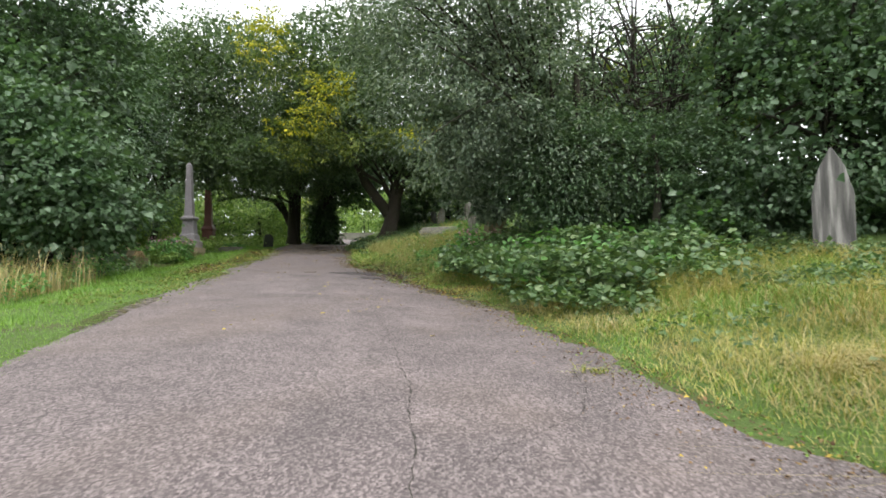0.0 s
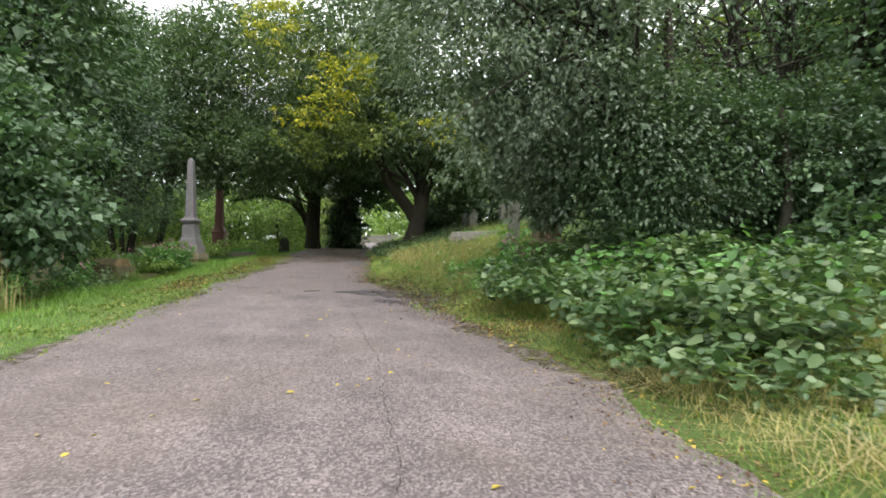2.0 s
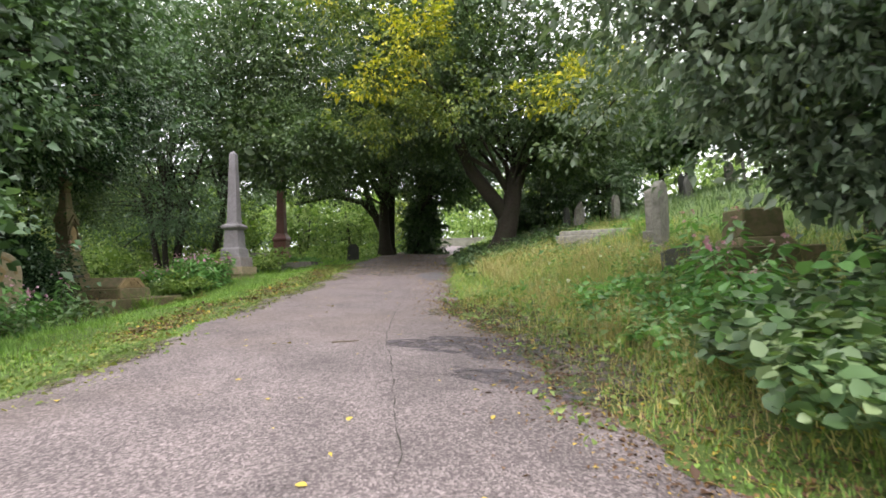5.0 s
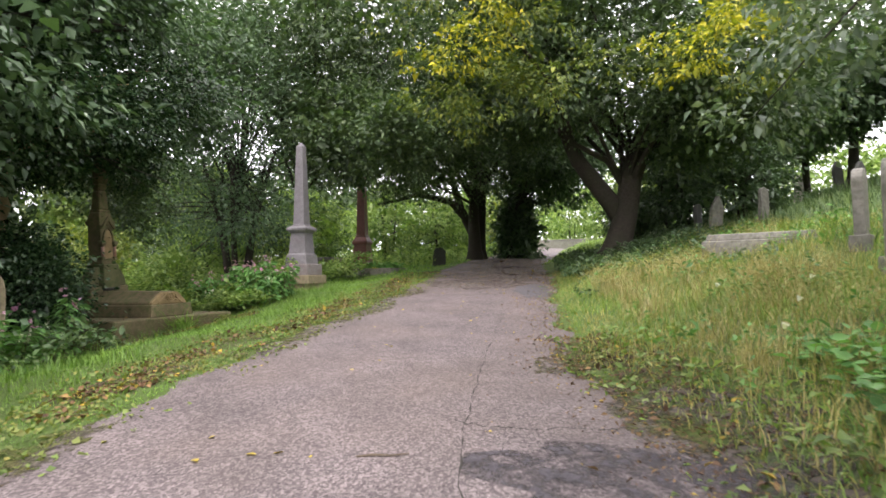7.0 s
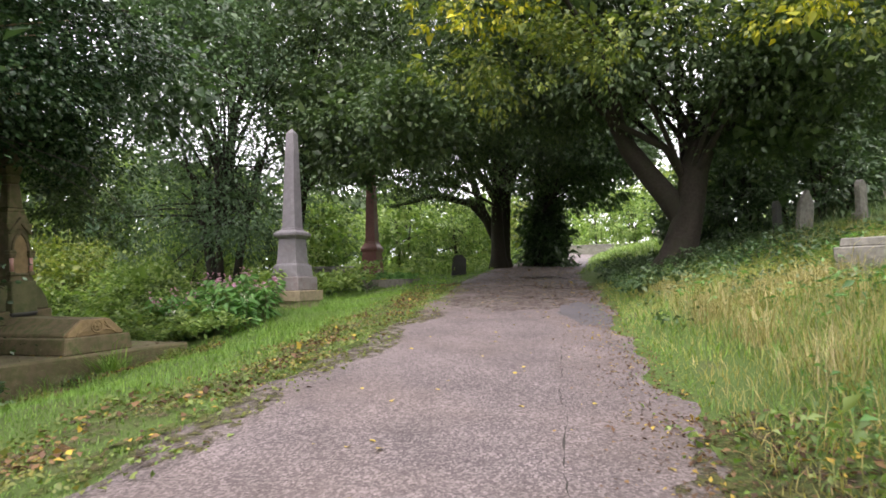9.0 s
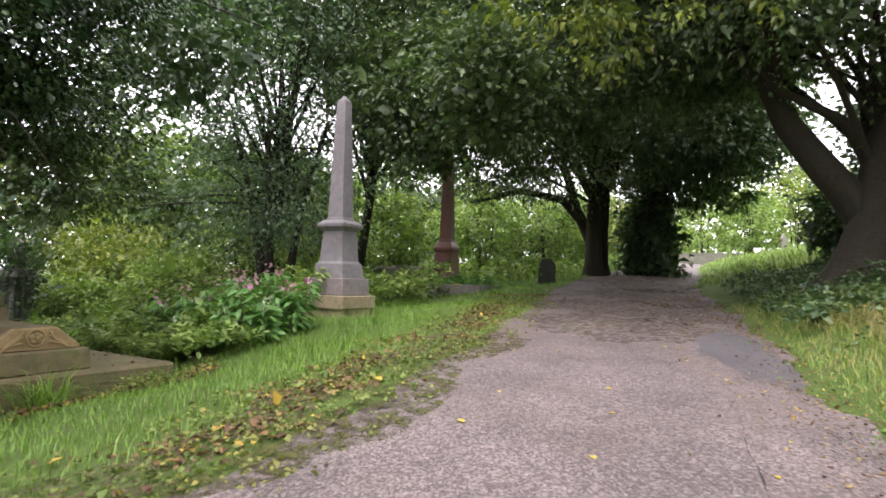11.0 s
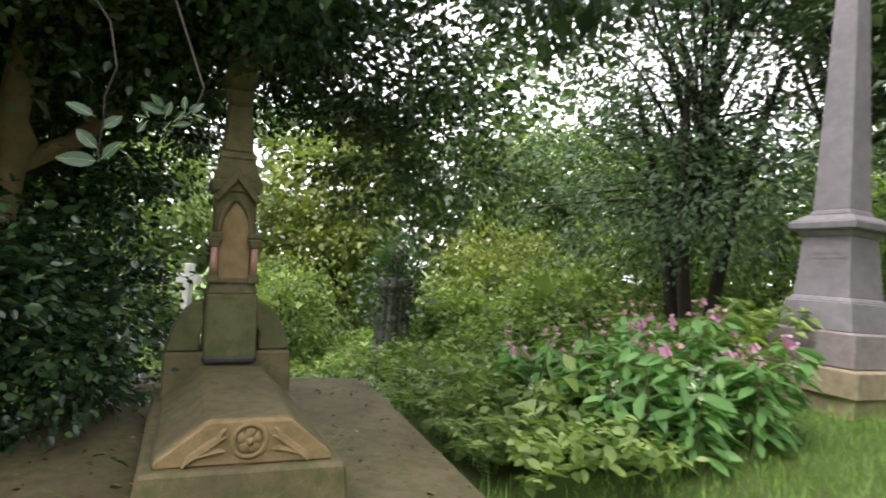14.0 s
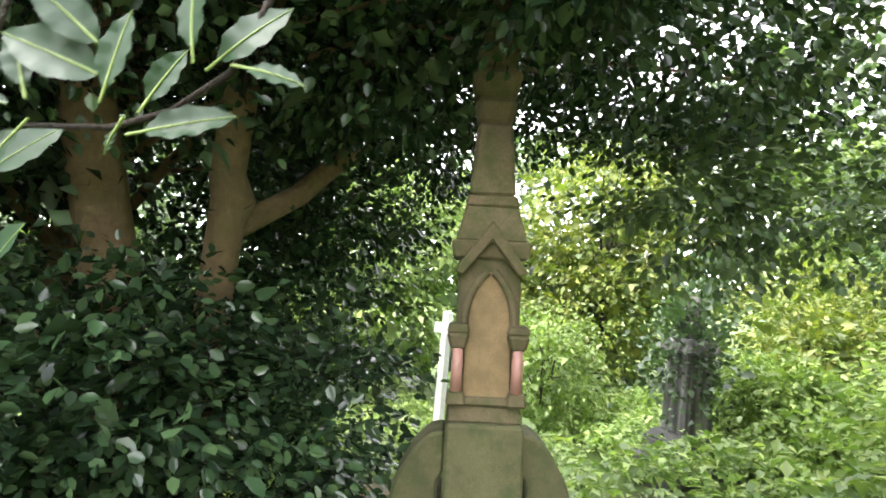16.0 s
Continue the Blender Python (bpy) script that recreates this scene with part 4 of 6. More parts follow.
holly = tree(7, "old_holly_tree", (-14.25, 18.95), (-14.6, 18.7, 6.4), 0.14, [(-13.6, 21.0, 6.3, 2.5, 2.5, 1.3), (-15.6, 18.8, 4.2, 1.7, 1.4, 2.2), (-12.8, 19.4, 5.6, 2.0, 1.5, 1.3), (-15.0, 23.4, 5.7, 1.7, 1.5, 0.9), (-13.2, 20.0, 2.6, 1.0, 0.7, 1.2), (-14.3, 21.0, 5.1, 1.3, 1.1, 0.6), (-12.9, 22.8, 7.0, 1.8, 1.2, 0.8), (-13.1, 22.2, 5.3, 0.9, 0.8, 0.45), (-13.8, 21.3, 6.2, 2.2, 1.3, 0.7)],
             1080, 46, 0.55, 0.078, L_HOLLY, "old holly with smooth trunk and glossy leaves over the tomb", bark=M_HOLLYBARK, n_limbs=26, inner=0.1, detail=True, width=0.62, big_limbs=8,
             extra=[([(-12.9, 19.9, 2.3, 1.1, 0.6, 1.0), (-13.6, 20.2, 2.6, 0.9, 0.5, 0.9), (-12.4, 19.7, 2.3, 0.8, 0.5, 0.8)], 190, 46, 0.4, L_HOLLY, "dense holly leaves hanging to the slab"),
                    ([(-15.7, 20.1, 3.5, 1.3, 1.0, 1.9), (-16.2, 19.2, 5.4, 1.4, 1.4, 1.4), (-16.0, 21.7, 5.7, 1.5, 1.6, 1.1), (-17.5, 20.4, 5.0, 1.6, 1.5, 1.4), (-15.4, 20.8, 6.6, 1.3, 1.2, 0.9)], 330, 42, 0.4, L_HOLLY, "holly leaves behind the tomb"),
                    # Mid-green leaves, paler than the holly's, put the lit look into the colour.
                    ([(-15.2, 23.6, 4.6, 1.0, 1.0, 0.8), (-15.6, 24.6, 4.9, 1.2, 1.0, 0.7), (-13.9, 23.7, 5.3, 1.2, 1.0, 0.5), (-14.6, 23.3, 4.3, 0.6, 0.6, 0.9), (-14.9, 24.7, 4.4, 0.8, 0.8, 0.9)], 120, 34, 0.35, L_OAK, "leaf sprays in a lighter, sunlit green hanging beside the tomb"),
                    ([(-15.9, 20.5, 4.3, 1.0, 0.6, 1.2), (-15.8, 20.1, 3.0, 1.0, 0.7, 1.0)], 100, 40, 0.35, L_HOLLY, "holly leaves on the lower boughs"),
                    ([(-16.8, 19.5, 3.8, 1.4, 1.0, 1.6), (-17.4, 18.6, 5.4, 1.6, 1.3, 1.6), (-15.2, 19.0, 5.7, 1.4, 1.2, 0.9)], 230, 34, 0.5, L_HOLLY, "dark holly leaves at the back of the tree"),
                    ([(-13.7, 20.85, 2.25, 0.8, 0.4, 0.7), (-14.6, 21.0, 2.5, 0.8, 0.45, 0.9)], 90, 36, 0.35, L_HOLLY, "glossy leaves trailing on the slab"),
                    ([(-16.5, 21.2, 5.4, 1.3, 0.9, 1.0), (-16.1, 22.5, 6.0, 1.3, 1.0, 0.7), (-15.4, 20.6, 5.4, 1.0, 0.8, 0.8)], 170, 36, 0.45, L_HOLLY, "dark leaves roofing the monument")])
tree(15, "holly_bush", (-13.4, 18.0), (-13.3, 18.0, 4.2), 0.1, [(-13.3, 18.5, 3.6, 1.0, 0.9, 1.5), (-12.8, 17.4, 2.9, 1.0, 0.9, 1.4), (-14.6, 17.4, 4.2, 1.3, 1.1, 1.8)],
     230, 48, 0.5, 0.1, L_HOLLY, "dark holly bush crowding the old headstone", n_limbs=14, stems=2, splay=0.4, category="bush")
tree(8, "ash_tree", (-20.2, 17.2), (-18.6, 20, 9), 0.28, [(-17.0, 20.5, 9.8, 3.6, 3.0, 2.4), (-19.5, 17.5, 8, 3.6, 3.4, 4.0), (-14.6, 21.8, 8.6, 2.8, 2.0, 1.5), (-14.9, 25.9, 7.6, 1.9, 1.6, 1.5), (-16.2, 27.8, 10.2, 2.2, 1.9, 1.6), (-17.6, 29.6, 12.6, 3.0, 2.6, 2.2)],
     820, 46, 0.9, 0.12, L_DARK, "tall ash with a spreading crown behind the tomb", n_limbs=50, inner=0.1, shell=0.25)
tree(9, "multi_stemmed_tree", (-17.4, 31.0), (-17.4, 31.1, 7.6), 0.14, [(-17.4, 31, 7.6, 3.6, 3.2, 3.6), (-16.2, 30.2, 5.0, 2.4, 2.2, 1.6), (-19.5, 30.6, 6.0, 2.6, 2.4, 2.8), (-16.8, 30.6, 10.6, 3.2, 3.0, 2.4)],
     800, 36, 0.75, 0.11, L_SYC, "multi-stemmed tree with an open crown behind the obelisk", stems=5, splay=1.5, n_limbs=80, inner=0.0, shell=0.15)
tree(10, "avenue_tree", (-18.6, 36.0), (-16.4, 34.8, 10), 0.25, [(-14.2, 33.6, 9.4, 3.4, 3.4, 3.4), (-13.0, 32.0, 8.2, 2.4, 2.4, 2.2), (-16, 34, 12.5, 4.0, 3.8, 3.4), (-12.6, 33, 13.0, 3.4, 3.4, 3.4), (-14.2, 36, 15.6, 4.0, 3.6, 2.8), (-19.0, 34, 13.4, 3.4, 3.2, 3.0)],
     760, 54, 0.95, 0.14, L_OAK, "dense green tree arching toward the drive", n_limbs=40, inner=0.18)
spread = tree(11, "spreading_tree", (-11.6, 44.6), (-11.2, 44.2, 9.5), 0.42, [(-10.6, 41.5, 10.6, 6.0, 6.0, 4.4), (-12.5, 36.5, 9.0, 4.0, 4.0, 3.0), (-10.0, 33.5, 8.6, 2.8, 4.0, 2.4), (-9.6, 29.6, 7.2, 1.5, 2.0, 1.5), (-9.5, 41, 15.5, 5.5, 6, 4)],
     1000, 66, 1.0, 0.115, L_OAK, "huge dark spreading tree with limbs over the drive", n_limbs=40, stems=2, splay=1.2, inner=0.32,
     extra=[([(-14.2, 42.4, 7.5, 1.9, 1.5, 0.8), (-16.2, 41.4, 7.0, 1.3, 1.1, 0.6)], 75, 40, 0.5, L_OAK, "leaf sprays along the low limb")])
tree(12, "ivy_clad_tree", (-9.9, 46.6), (-9.6, 46.2, 9), 0.5, [(-9.6, 46.6, 5.0, 1.5, 1.4, 2.6), (-8.0, 47.0, 10.5, 5.0, 5.0, 4.4), (-7.0, 43.0, 10.0, 3.4, 3.6, 3.0)],
     760, 38, 0.7, 0.19, L_DARK, "ivy-clad dark tree beside the drive", n_limbs=30, inner=0.25)
oak = tree(13, "leaning_oak", (-3.3, 33.2), (-2.3, 33.2, 7.0), 0.6, [(-3.4, 31.6, 9.8, 4.6, 3.4, 2.7), (-2.0, 33.4, 12.4, 5.4, 5.0, 3.8), (-6.8, 32.2, 10.2, 3.2, 3.6, 2.8), (0.6, 31.4, 8.6, 2.8, 3.0, 2.2), (-0.6, 33.0, 7.2, 2.2, 2.0, 1.5), (-5.5, 30.5, 13.2, 4.0, 3.0, 3.0), (-6.2, 35.0, 9.8, 3.4, 3.4, 2.2)],
     1150, 60, 0.95, 0.125, L_OAK, "old leaning tree turning yellow over the drive", n_limbs=14, big_limbs=3, inner=0.2,
     extra=[([(-6.6, 27.6, 7.7, 2.0, 1.3, 1.3), (-5.2, 27.4, 9.8, 2.0, 1.2, 1.6), (-3.8, 27.8, 7.7, 2.2, 1.0, 0.9), (0, 28.2, 8.0, 2.4, 1.0, 1.2), (-8.6, 28.6, 12.0, 2.2, 1.2, 2.4)], 200, 34, 0.42, L_OLIVE, "yellow-green leaf sprays"),
            ([(-6.5, 26.5, 8.4, 1.5, 0.7, 0.8), (-5.2, 26.3, 9.8, 1.2, 0.7, 1.1), (-1.0, 27.0, 7.7, 1.6, 0.8, 0.7), (0.6, 27.4, 8.6, 1.2, 0.9, 0.6), (-8.8, 27.6, 13.0, 1.8, 0.8, 1.6)], 120, 34, 0.33, L_GOLD, "bright yellow autumn leaf sprays"),
            ([(-2.0, 31.6, 8.0, 2.2, 1.8, 1.0), (-4.6, 32.0, 8.4, 1.8, 1.8, 0.9), (-6.4, 33.6, 8.2, 2.0, 2.0, 0.8)], 130, 50, 0.6, L_OAK, "low dark leaf sprays under the crown")])
oak_at = np.array([-3.3, 33.2, gz(-3.3, 33.2)])
for pts, rr in (([(-2.95, 33.2, 4.2), (-3.25, 33.15, 4.9), (-3.75, 33.0, 5.6), (-4.3, 32.7, 6.4), (-4.65, 32.4, 7.3), (-5.7, 32.0, 8.5), (-7.2, 31.4, 9.5)], [0.26, 0.34, 0.31, 0.27, 0.23, 0.16, 0.07]),
                ([(-2.8, 33.2, 4.9), (-2.6, 33.2, 5.7), (-2.15, 33.2, 7.0), (-1.7, 33.0, 8.2), (-0.6, 32.4, 9.6)], [0.3, 0.4, 0.36, 0.26, 0.1]),
                ([(-2.9, 33.1, 5.6), (-3.3, 32.6, 6.3), (-4.4, 32.0, 6.9), (-5.2, 31.4, 7.9)], [0.14, 0.11, 0.08, 0.03]),
                ([(-2.3, 33.1, 6.5), (-1.4, 32.6, 6.9), (-0.4, 32.0, 7.6)], [0.16, 0.11, 0.04]),
                ([(-4.5, 32.5, 7.0), (-4.5, 31.2, 7.6), (-4.8, 29.4, 8.4), (-5.4, 27.4, 9.0)], [0.16, 0.13, 0.09, 0.03])):
    child("limb", quick_mesh("limb", *tube(np.array(pts) - oak_at, rr, 10), M_BARK), oak)
hol_at = np.array([-14.25, 18.95, gz(-14.25, 18.95)])
for nm, pts, rr in (("trunk", [(-14.2, 20.16, 1.5), (-14.19, 20.13, 3.0), (-14.18, 20.14, 3.45), (-14.16, 20.17, 3.8), (-14.15, 20.21, 4.03), (-14.14, 20.15, 4.22), (-14.12, 20.19, 4.65), (-14.1, 20.22, 5.0), (-14.05, 20.2, 5.8), (-14.0, 20.1, 6.6)], [0.15, 0.13, 0.12, 0.125, 0.15, 0.125, 0.115, 0.11, 0.09, 0.06]),
                    ("limb", [(-14.16, 20.17, 3.8), (-14.6, 20.5, 4.15), (-14.95, 20.78, 4.6), (-15.0, 20.85, 5.4), (-14.9, 20.9, 6.5)], [0.09, 0.085, 0.08, 0.075, 0.05]),
                    ("trunk", [(-13.9, 19.75, 1.5), (-13.84, 19.64, 3.3), (-13.8, 19.55, 3.75), (-13.76, 19.42, 4.3), (-13.73, 19.32, 4.85), (-13.7, 19.25, 6.2)], [0.2, 0.175, 0.17, 0.165, 0.16, 0.1]),
                    ("limb", [(-14.1, 20.2, 4.9), (-13.9, 20.4, 5.2), (-13.5, 20.9, 5.5), (-13.0, 21.6, 5.8)], [0.05, 0.04, 0.03, 0.02])):
    child(nm, quick_mesh(nm, *tube(np.array(pts) - hol_at, rr, 10), M_HOLLYBARK), holly)
spr_at = np.array([-11.6, 44.6, gz(-11.6, 44.6)])
for pts, rr in (([(-11.6, 44.4, 5.2), (-12.8, 43.6, 6.8), (-14.4, 42.6, 7.2), (-16.4, 41.4, 6.6)], [0.24, 0.2, 0.15, 0.05]), ([(-11.5, 44.4, 4.4), (-12.3, 43.9, 6.4), (-12.9, 43.4, 9.0)], [0.28, 0.24, 0.14]),
                ([(-11.3, 44.2, 7.4), (-10.6, 40.0, 9.2), (-10.0, 35.0, 9.0), (-9.6, 30.6, 7.6)], [0.24, 0.18, 0.11, 0.03])):
    child("limb", quick_mesh("limb", *tube(np.array(pts) - spr_at, rr, 9), M_BARK), spread)
tree(14, "small_weeping_tree", (-15.2, 47.6), (-15.3, 47.6, 6.2), 0.16, [(-15.2, 47.4, 6.2, 2.0, 1.7, 1.5), (-15.5, 47.2, 5.0, 1.7, 1.4, 1.1)], 120, 40, 0.5, 0.15, L_LIGHT,
     "small light-green tree with hanging sprays behind the graves", n_limbs=12, inner=0.0)
for i, (x, y, h, r) in enumerate(((-0.9, 37.2, 3.4, 1.6), (1.6, 37.8, 3.2, 1.8), (-2.6, 39.4, 2.6, 1.2))):
    b = gz(x, y)
    tree(30 + i, "shrub", (x, y), (x, y, b + h * 0.7), 0.06, [(x, y, b + h * 0.5, r, r, h * 0.5)], 130, 34, 0.5, 0.14, L_DARK, "dark shrub among the graves behind the old tree", n_limbs=12, stems=3, group="dark shrubs by the graves", category="shrub")
# trees up the hill and along the far side
for i, (x, y, h, r, mt) in enumerate(((1.5, 46, 7, 3.2, L_OAK), (6.5, 50, 8, 3.8, L_DARK), (11, 44, 8, 3.6, L_OAK), (17.5, 33, 8, 3.6, L_OLIVE), (18, 24, 9, 4, L_DARK), (15, 17, 9, 3.6, L_OAK), (0.5, 39.5, 5.5, 2.2, L_DARK), (6.0, 40.5, 8, 3.2, L_DARK), (10, 36, 8, 3.4, L_OAK), (13.5, 31, 8.5, 3.6, L_DARK), (3.2, 49, 8, 3.4, L_DARK))):
    b = gz(x, y)
    tree(40 + i, "hillside_tree", (x, y), (x + 0.3, y - 0.3, b + h * 0.7), 0.22, [(x, y, b + h * 0.66, r, r, h * 0.36), (x - 0.8, y - 0.8, b + h * 0.45, r * 0.8, r * 0.8, h * 0.2)], 260, 26, 0.8, 0.24, mt,
         "dark tree on the cemetery hillside", n_limbs=24, group="hillside trees")
for i, (x, y, h, r, mt) in enumerate(((-15.5, 52, 4.2, 2.4, L_LIGHT), (-18.5, 47, 5.0, 2.8, L_LIGHT), (-21, 41, 4.6, 2.6, L_LIGHT), (-14, 60, 5.0, 2.6, L_OLIVE), (-6.5, 72, 5.4, 3.0, L_LIGHT), (-11, 84, 8.0, 4.2, L_LIGHT), (-3, 80, 8, 4, L_OLIVE), (-18.5, 70, 6.5, 4, L_LIGHT))):
    b = gz(x, y)
    tree(60 + i, "shrub", (x, y), (x, y, b + h * 0.7), 0.08, [(x, y, b + h * 0.55, r, r, h * 0.5)], 150, 30, 0.6, 0.2, mt, "rounded light-green shrub in the meadow", n_limbs=14, stems=3, group="meadow shrubs", category="shrub")
for i, (x, y, h, r, mt) in enumerate(((-16.6, 27.2, 1.5, 0.9, L_LIGHT), (-19.0, 29.2, 2.3, 1.3, L_LIGHT), (-20.6, 27.2, 1.9, 1.0, L_LIGHT), (-22.5, 29.0, 3.0, 1.6, L_OLIVE), (-25.0, 23.5, 3.4, 1.7, L_LIGHT), (-19.5, 17.6, 3.0, 1.6, L_LIGHT),
                                       (-21, 33, 3.6, 2.2, L_LIGHT), (-25, 30, 4.6, 2.6, L_OLIVE), (-20, 36.5, 3.4, 2.0, L_LIGHT))):
    b = gz(x, y)
    tree(80 + i, "shrub", (x, y), (x, y, b + h * 0.7), 0.05, [(x, y, b + h * 0.5, r, r, h * 0.5)], 190, 30, 0.5, 0.12, mt, "light-green shrub filling the hollow", n_limbs=14, stems=3, group="shrubs in the hollow", category="shrub")


for i, (x, y, h, r, mt) in enumerate(((-29, 34, 8.5, 3.2, L_LIGHT), (-25.5, 39, 7.0, 2.8, L_LIGHT), (-29.5, 18.5, 8.5, 3.2, L_LIGHT), (-31, 26, 9, 3.4, L_OLIVE))):
    b = gz(x, y)
    tree(120 + i, "hollow_tree", (x, y), (x + 0.3, y + 0.2, b + h * 0.75), 0.14, [(x, y, b + h * 0.68, r, r, h * 0.32), (x + 0.7, y - 0.6, b + h * 0.36, r * 0.9, r * 0.9, h * 0.26)], 330, 34, 0.8, 0.2, mt,
         "light-green tree down in the hollow", n_limbs=24, group="trees in the hollow")


def far_wood(seed, name, spots, n, leaf, mat, label):
    rng = np.random.default_rng(seed)
    lobes = []
    for x, y, h, r in spots:
        b = gz(x, y)
        lobes += [(x, y, b + h * 0.5, r, r, h * 0.5)]
    at, along, _ = crown_points(rng, lobes, n, 26, 1.3, 0.3)
    ob = new(name, quick_mesh(name, *leaves(rng, at, along, leaf, 0.7), mat))
    return tagged(ob, label, "woods", kind="stuff")


far_wood(101, "far_woods", [(-34 - 3 * math.sin(i * 2.1), -6 + i * 8.0, 11 + 2.5 * math.sin(i * 1.7), 5.6) for i in range(12)], 1700, 0.44, L_OAK, "distant green woods below the cemetery")
far_wood(102, "far_woods", [(22 + 3 * math.sin(i * 2.3), 4 + i * 7.5, 11 + 2 * math.sin(i * 1.9), 5.4) for i in range(10)], 1000, 0.4, L_DARK, "dark woods along the hilltop")
# Unseen woods, added behind the start of the drive to close it off.
far_wood(103, "far_woods", [(-22 + i * 7.0, -16 - 2 * math.sin(i * 1.3), 10, 5) for i in range(7)], 450, 0.5, L_OAK, "unseen green woods added to close the drive behind")
far_wood(104, "far_woods", [(-40 + i * 9.0, 108 + 4 * math.sin(i), 11 + 2 * math.sin(i * 2.2), 7) for i in range(9)], 800, 0.6, L_LIGHT, "distant hedge and trees beyond the meadow")


# ---- undergrowth and grass ----
def scatter(rng, n, x0, x1, y0, y1):
    return rng.uniform(x0, x1, n), rng.uniform(y0, y1, n)


def patchiness(x, y, k=0.0):
    return 0.5 + 0.25 * np.sin(x * 1.3 + y * 0.8 + k) + 0.25 * np.sin(y * 1.7 - x * 0.9 + 2 * k)


def grass(seed, name, n, side, d0, d1, y0, y1, tall, wide, mat, label, lean=0.35, gap=0.0, k=0.0, power=1.0, thin=0.0):
    """A sward beside the drive: side -1 west verge, +1 east bank; d0..d1 metres from the tarmac."""
    rng = np.random.default_rng(seed)
    y = rng.uniform(y0, y1, n)
    d = d0 + (d1 - d0) * rng.uniform(0, 1, n) ** power
    x = np.where(side > 0, right_edge(y) + d, left_edge(y) - d)
    keep = patchiness(x, y, k) > gap
    if thin:
        keep &= ~((d > 0.1) & (d < 1.25) & (y > 16.5) & (rng.random(n) < thin))
    x, y, d = x[keep], y[keep], d[keep]
    near = np.clip(0.3 + d * (0.4 if side > 0 else 0.6), 0.3, 1.0) if d0 < 0.35 else 1.0
    v, t = blades(rng, x, y, tall * near * (0.7 + 0.6 * patchiness(x, y, k + 1)), wide, lean)
    return tagged(new(name, quick_mesh(name, v, t, mat)), label, "grass", kind="stuff")


grass(201, "verge_grass", 54000, -1, -0.12, 4.2, 3, 32, 0.085, 0.009, L_GRASS, "short bright green verge grass", 0.5, thin=0.35)
grass(202, "verge_grass", 12000, -1, 0.0, 5.0, 30, 60, 0.12, 0.02, L_GRASS, "bright green grass verge under the trees", 0.5)
grass(203, "verge_grass", 9000, -1, 1.5, 4.6, 6, 30, 0.22, 0.009, L_GRASS, "longer tufts of green grass", 0.6, 0.6)
grass(204, "bank_grass", 42000, 1, 0.0, 7.5, 1.5, 14.5, 0.18, 0.009, L_ROUGH, "rough green and straw-coloured bank grass", 1.1, 0.0)
grass(205, "bank_grass", 28000, 1, 0.0, 6.0, 1.5, 13, 0.15, 0.009, L_GRASS, "green grass along the foot of the bank", 0.6, 0.35, 2.0)
grass(206, "bank_grass", 20000, 1, 0.3, 7.0, 2, 12, 0.2, 0.008, L_DRY, "flattened straw-coloured dry grass", 2.0, 0.58, 1.0)
grass(214, "bank_grass", 15000, 1, 0.1, 6.5, 13, 34, 0.26, 0.009, L_GRASS, "lush green grass among the dry stems on the bank", 0.9, 0.25, 4.0)
grass(207, "tall_dry_grass", 26000, 1, 0.1, 6.5, 13, 34, 0.24, 0.008, L_ROUGH, "tall seeding grass on the bank", 0.8, 0.0, 0.5)
grass(208, "tall_dry_grass", 15000, 1, 0.9, 5.0, 14, 30, 0.36, 0.005, L_DRY, "tall straw-coloured dry grass stems", 0.6, 0.5, 3.0)
grass(209, "hill_grass", 14000, 1, 5.0, 17, 14, 52, 0.3, 0.022, L_BRAMBLE, "rough hillside grass between the graves", 0.6)
grass(210, "meadow_grass", 13000, -1, 0.0, 9, 40, 78, 0.3, 0.035, L_LIGHT, "pale meadow grass in the open", 0.5)
grass(211, "meadow_grass", 9000, 1, 0.0, 9, 40, 80, 0.35, 0.035, L_LIGHT, "pale meadow grass beyond the trees", 0.5)
grass(212, "road_edge_grass", 9000, 1, -0.35, 0.25, 2, 30, 0.09, 0.008, L_GRASS, "grass tufts creeping over the tarmac edge", 0.7, 0.45)
grass(213, "road_edge_grass", 7000, -1, -0.3, 0.2, 3, 30, 0.07, 0.008, L_GRASS, "grass tufts creeping over the tarmac edge", 0.7, 0.4, 2.0)


def cover(seed, name, n, xs, ys, low, high, leaf, mat, label, k=0.0, gap=0.25, width=0.7, make=leaves, shape=None, up=1.4):
    """A carpet of leafy plants of uneven height."""
    rng = np.random.default_rng(seed)
    x, y = scatter(rng, n, *xs, *ys)
    p = patchiness(x * 1.4, y * 1.4, k)
    keep = p > gap
    if shape is not None:
        keep &= shape(x, y)
    x, y, p = x[keep], y[keep], p[keep]
    top = low + (high - low) * np.clip((p - gap) / (1 - gap), 0, 1) + 0.12 * np.sin(x * 7) * np.sin(y * 6)
    z = height(x, y) + np.maximum(0.03, top * rng.uniform(0.25, 1.0, len(x)) ** 0.5)
    at = np.stack([x, y, z], 1)
    along = rng.normal(0, 1, at.shape) * np.array([1, 1, 0.25])
    return tagged(new(name, quick_mesh(name, *make(rng, at, along, leaf, width, up=up), mat)), label, "undergrowth", kind="stuff")


def off_road(d0, d1, side):
    if side > 0:
        return lambda x, y: (x > right_edge(y) + d0) & (x < right_edge(y) + d1)
    return lambda x, y: (x < left_edge(y) - d0) & (x > left_edge(y) - d1)


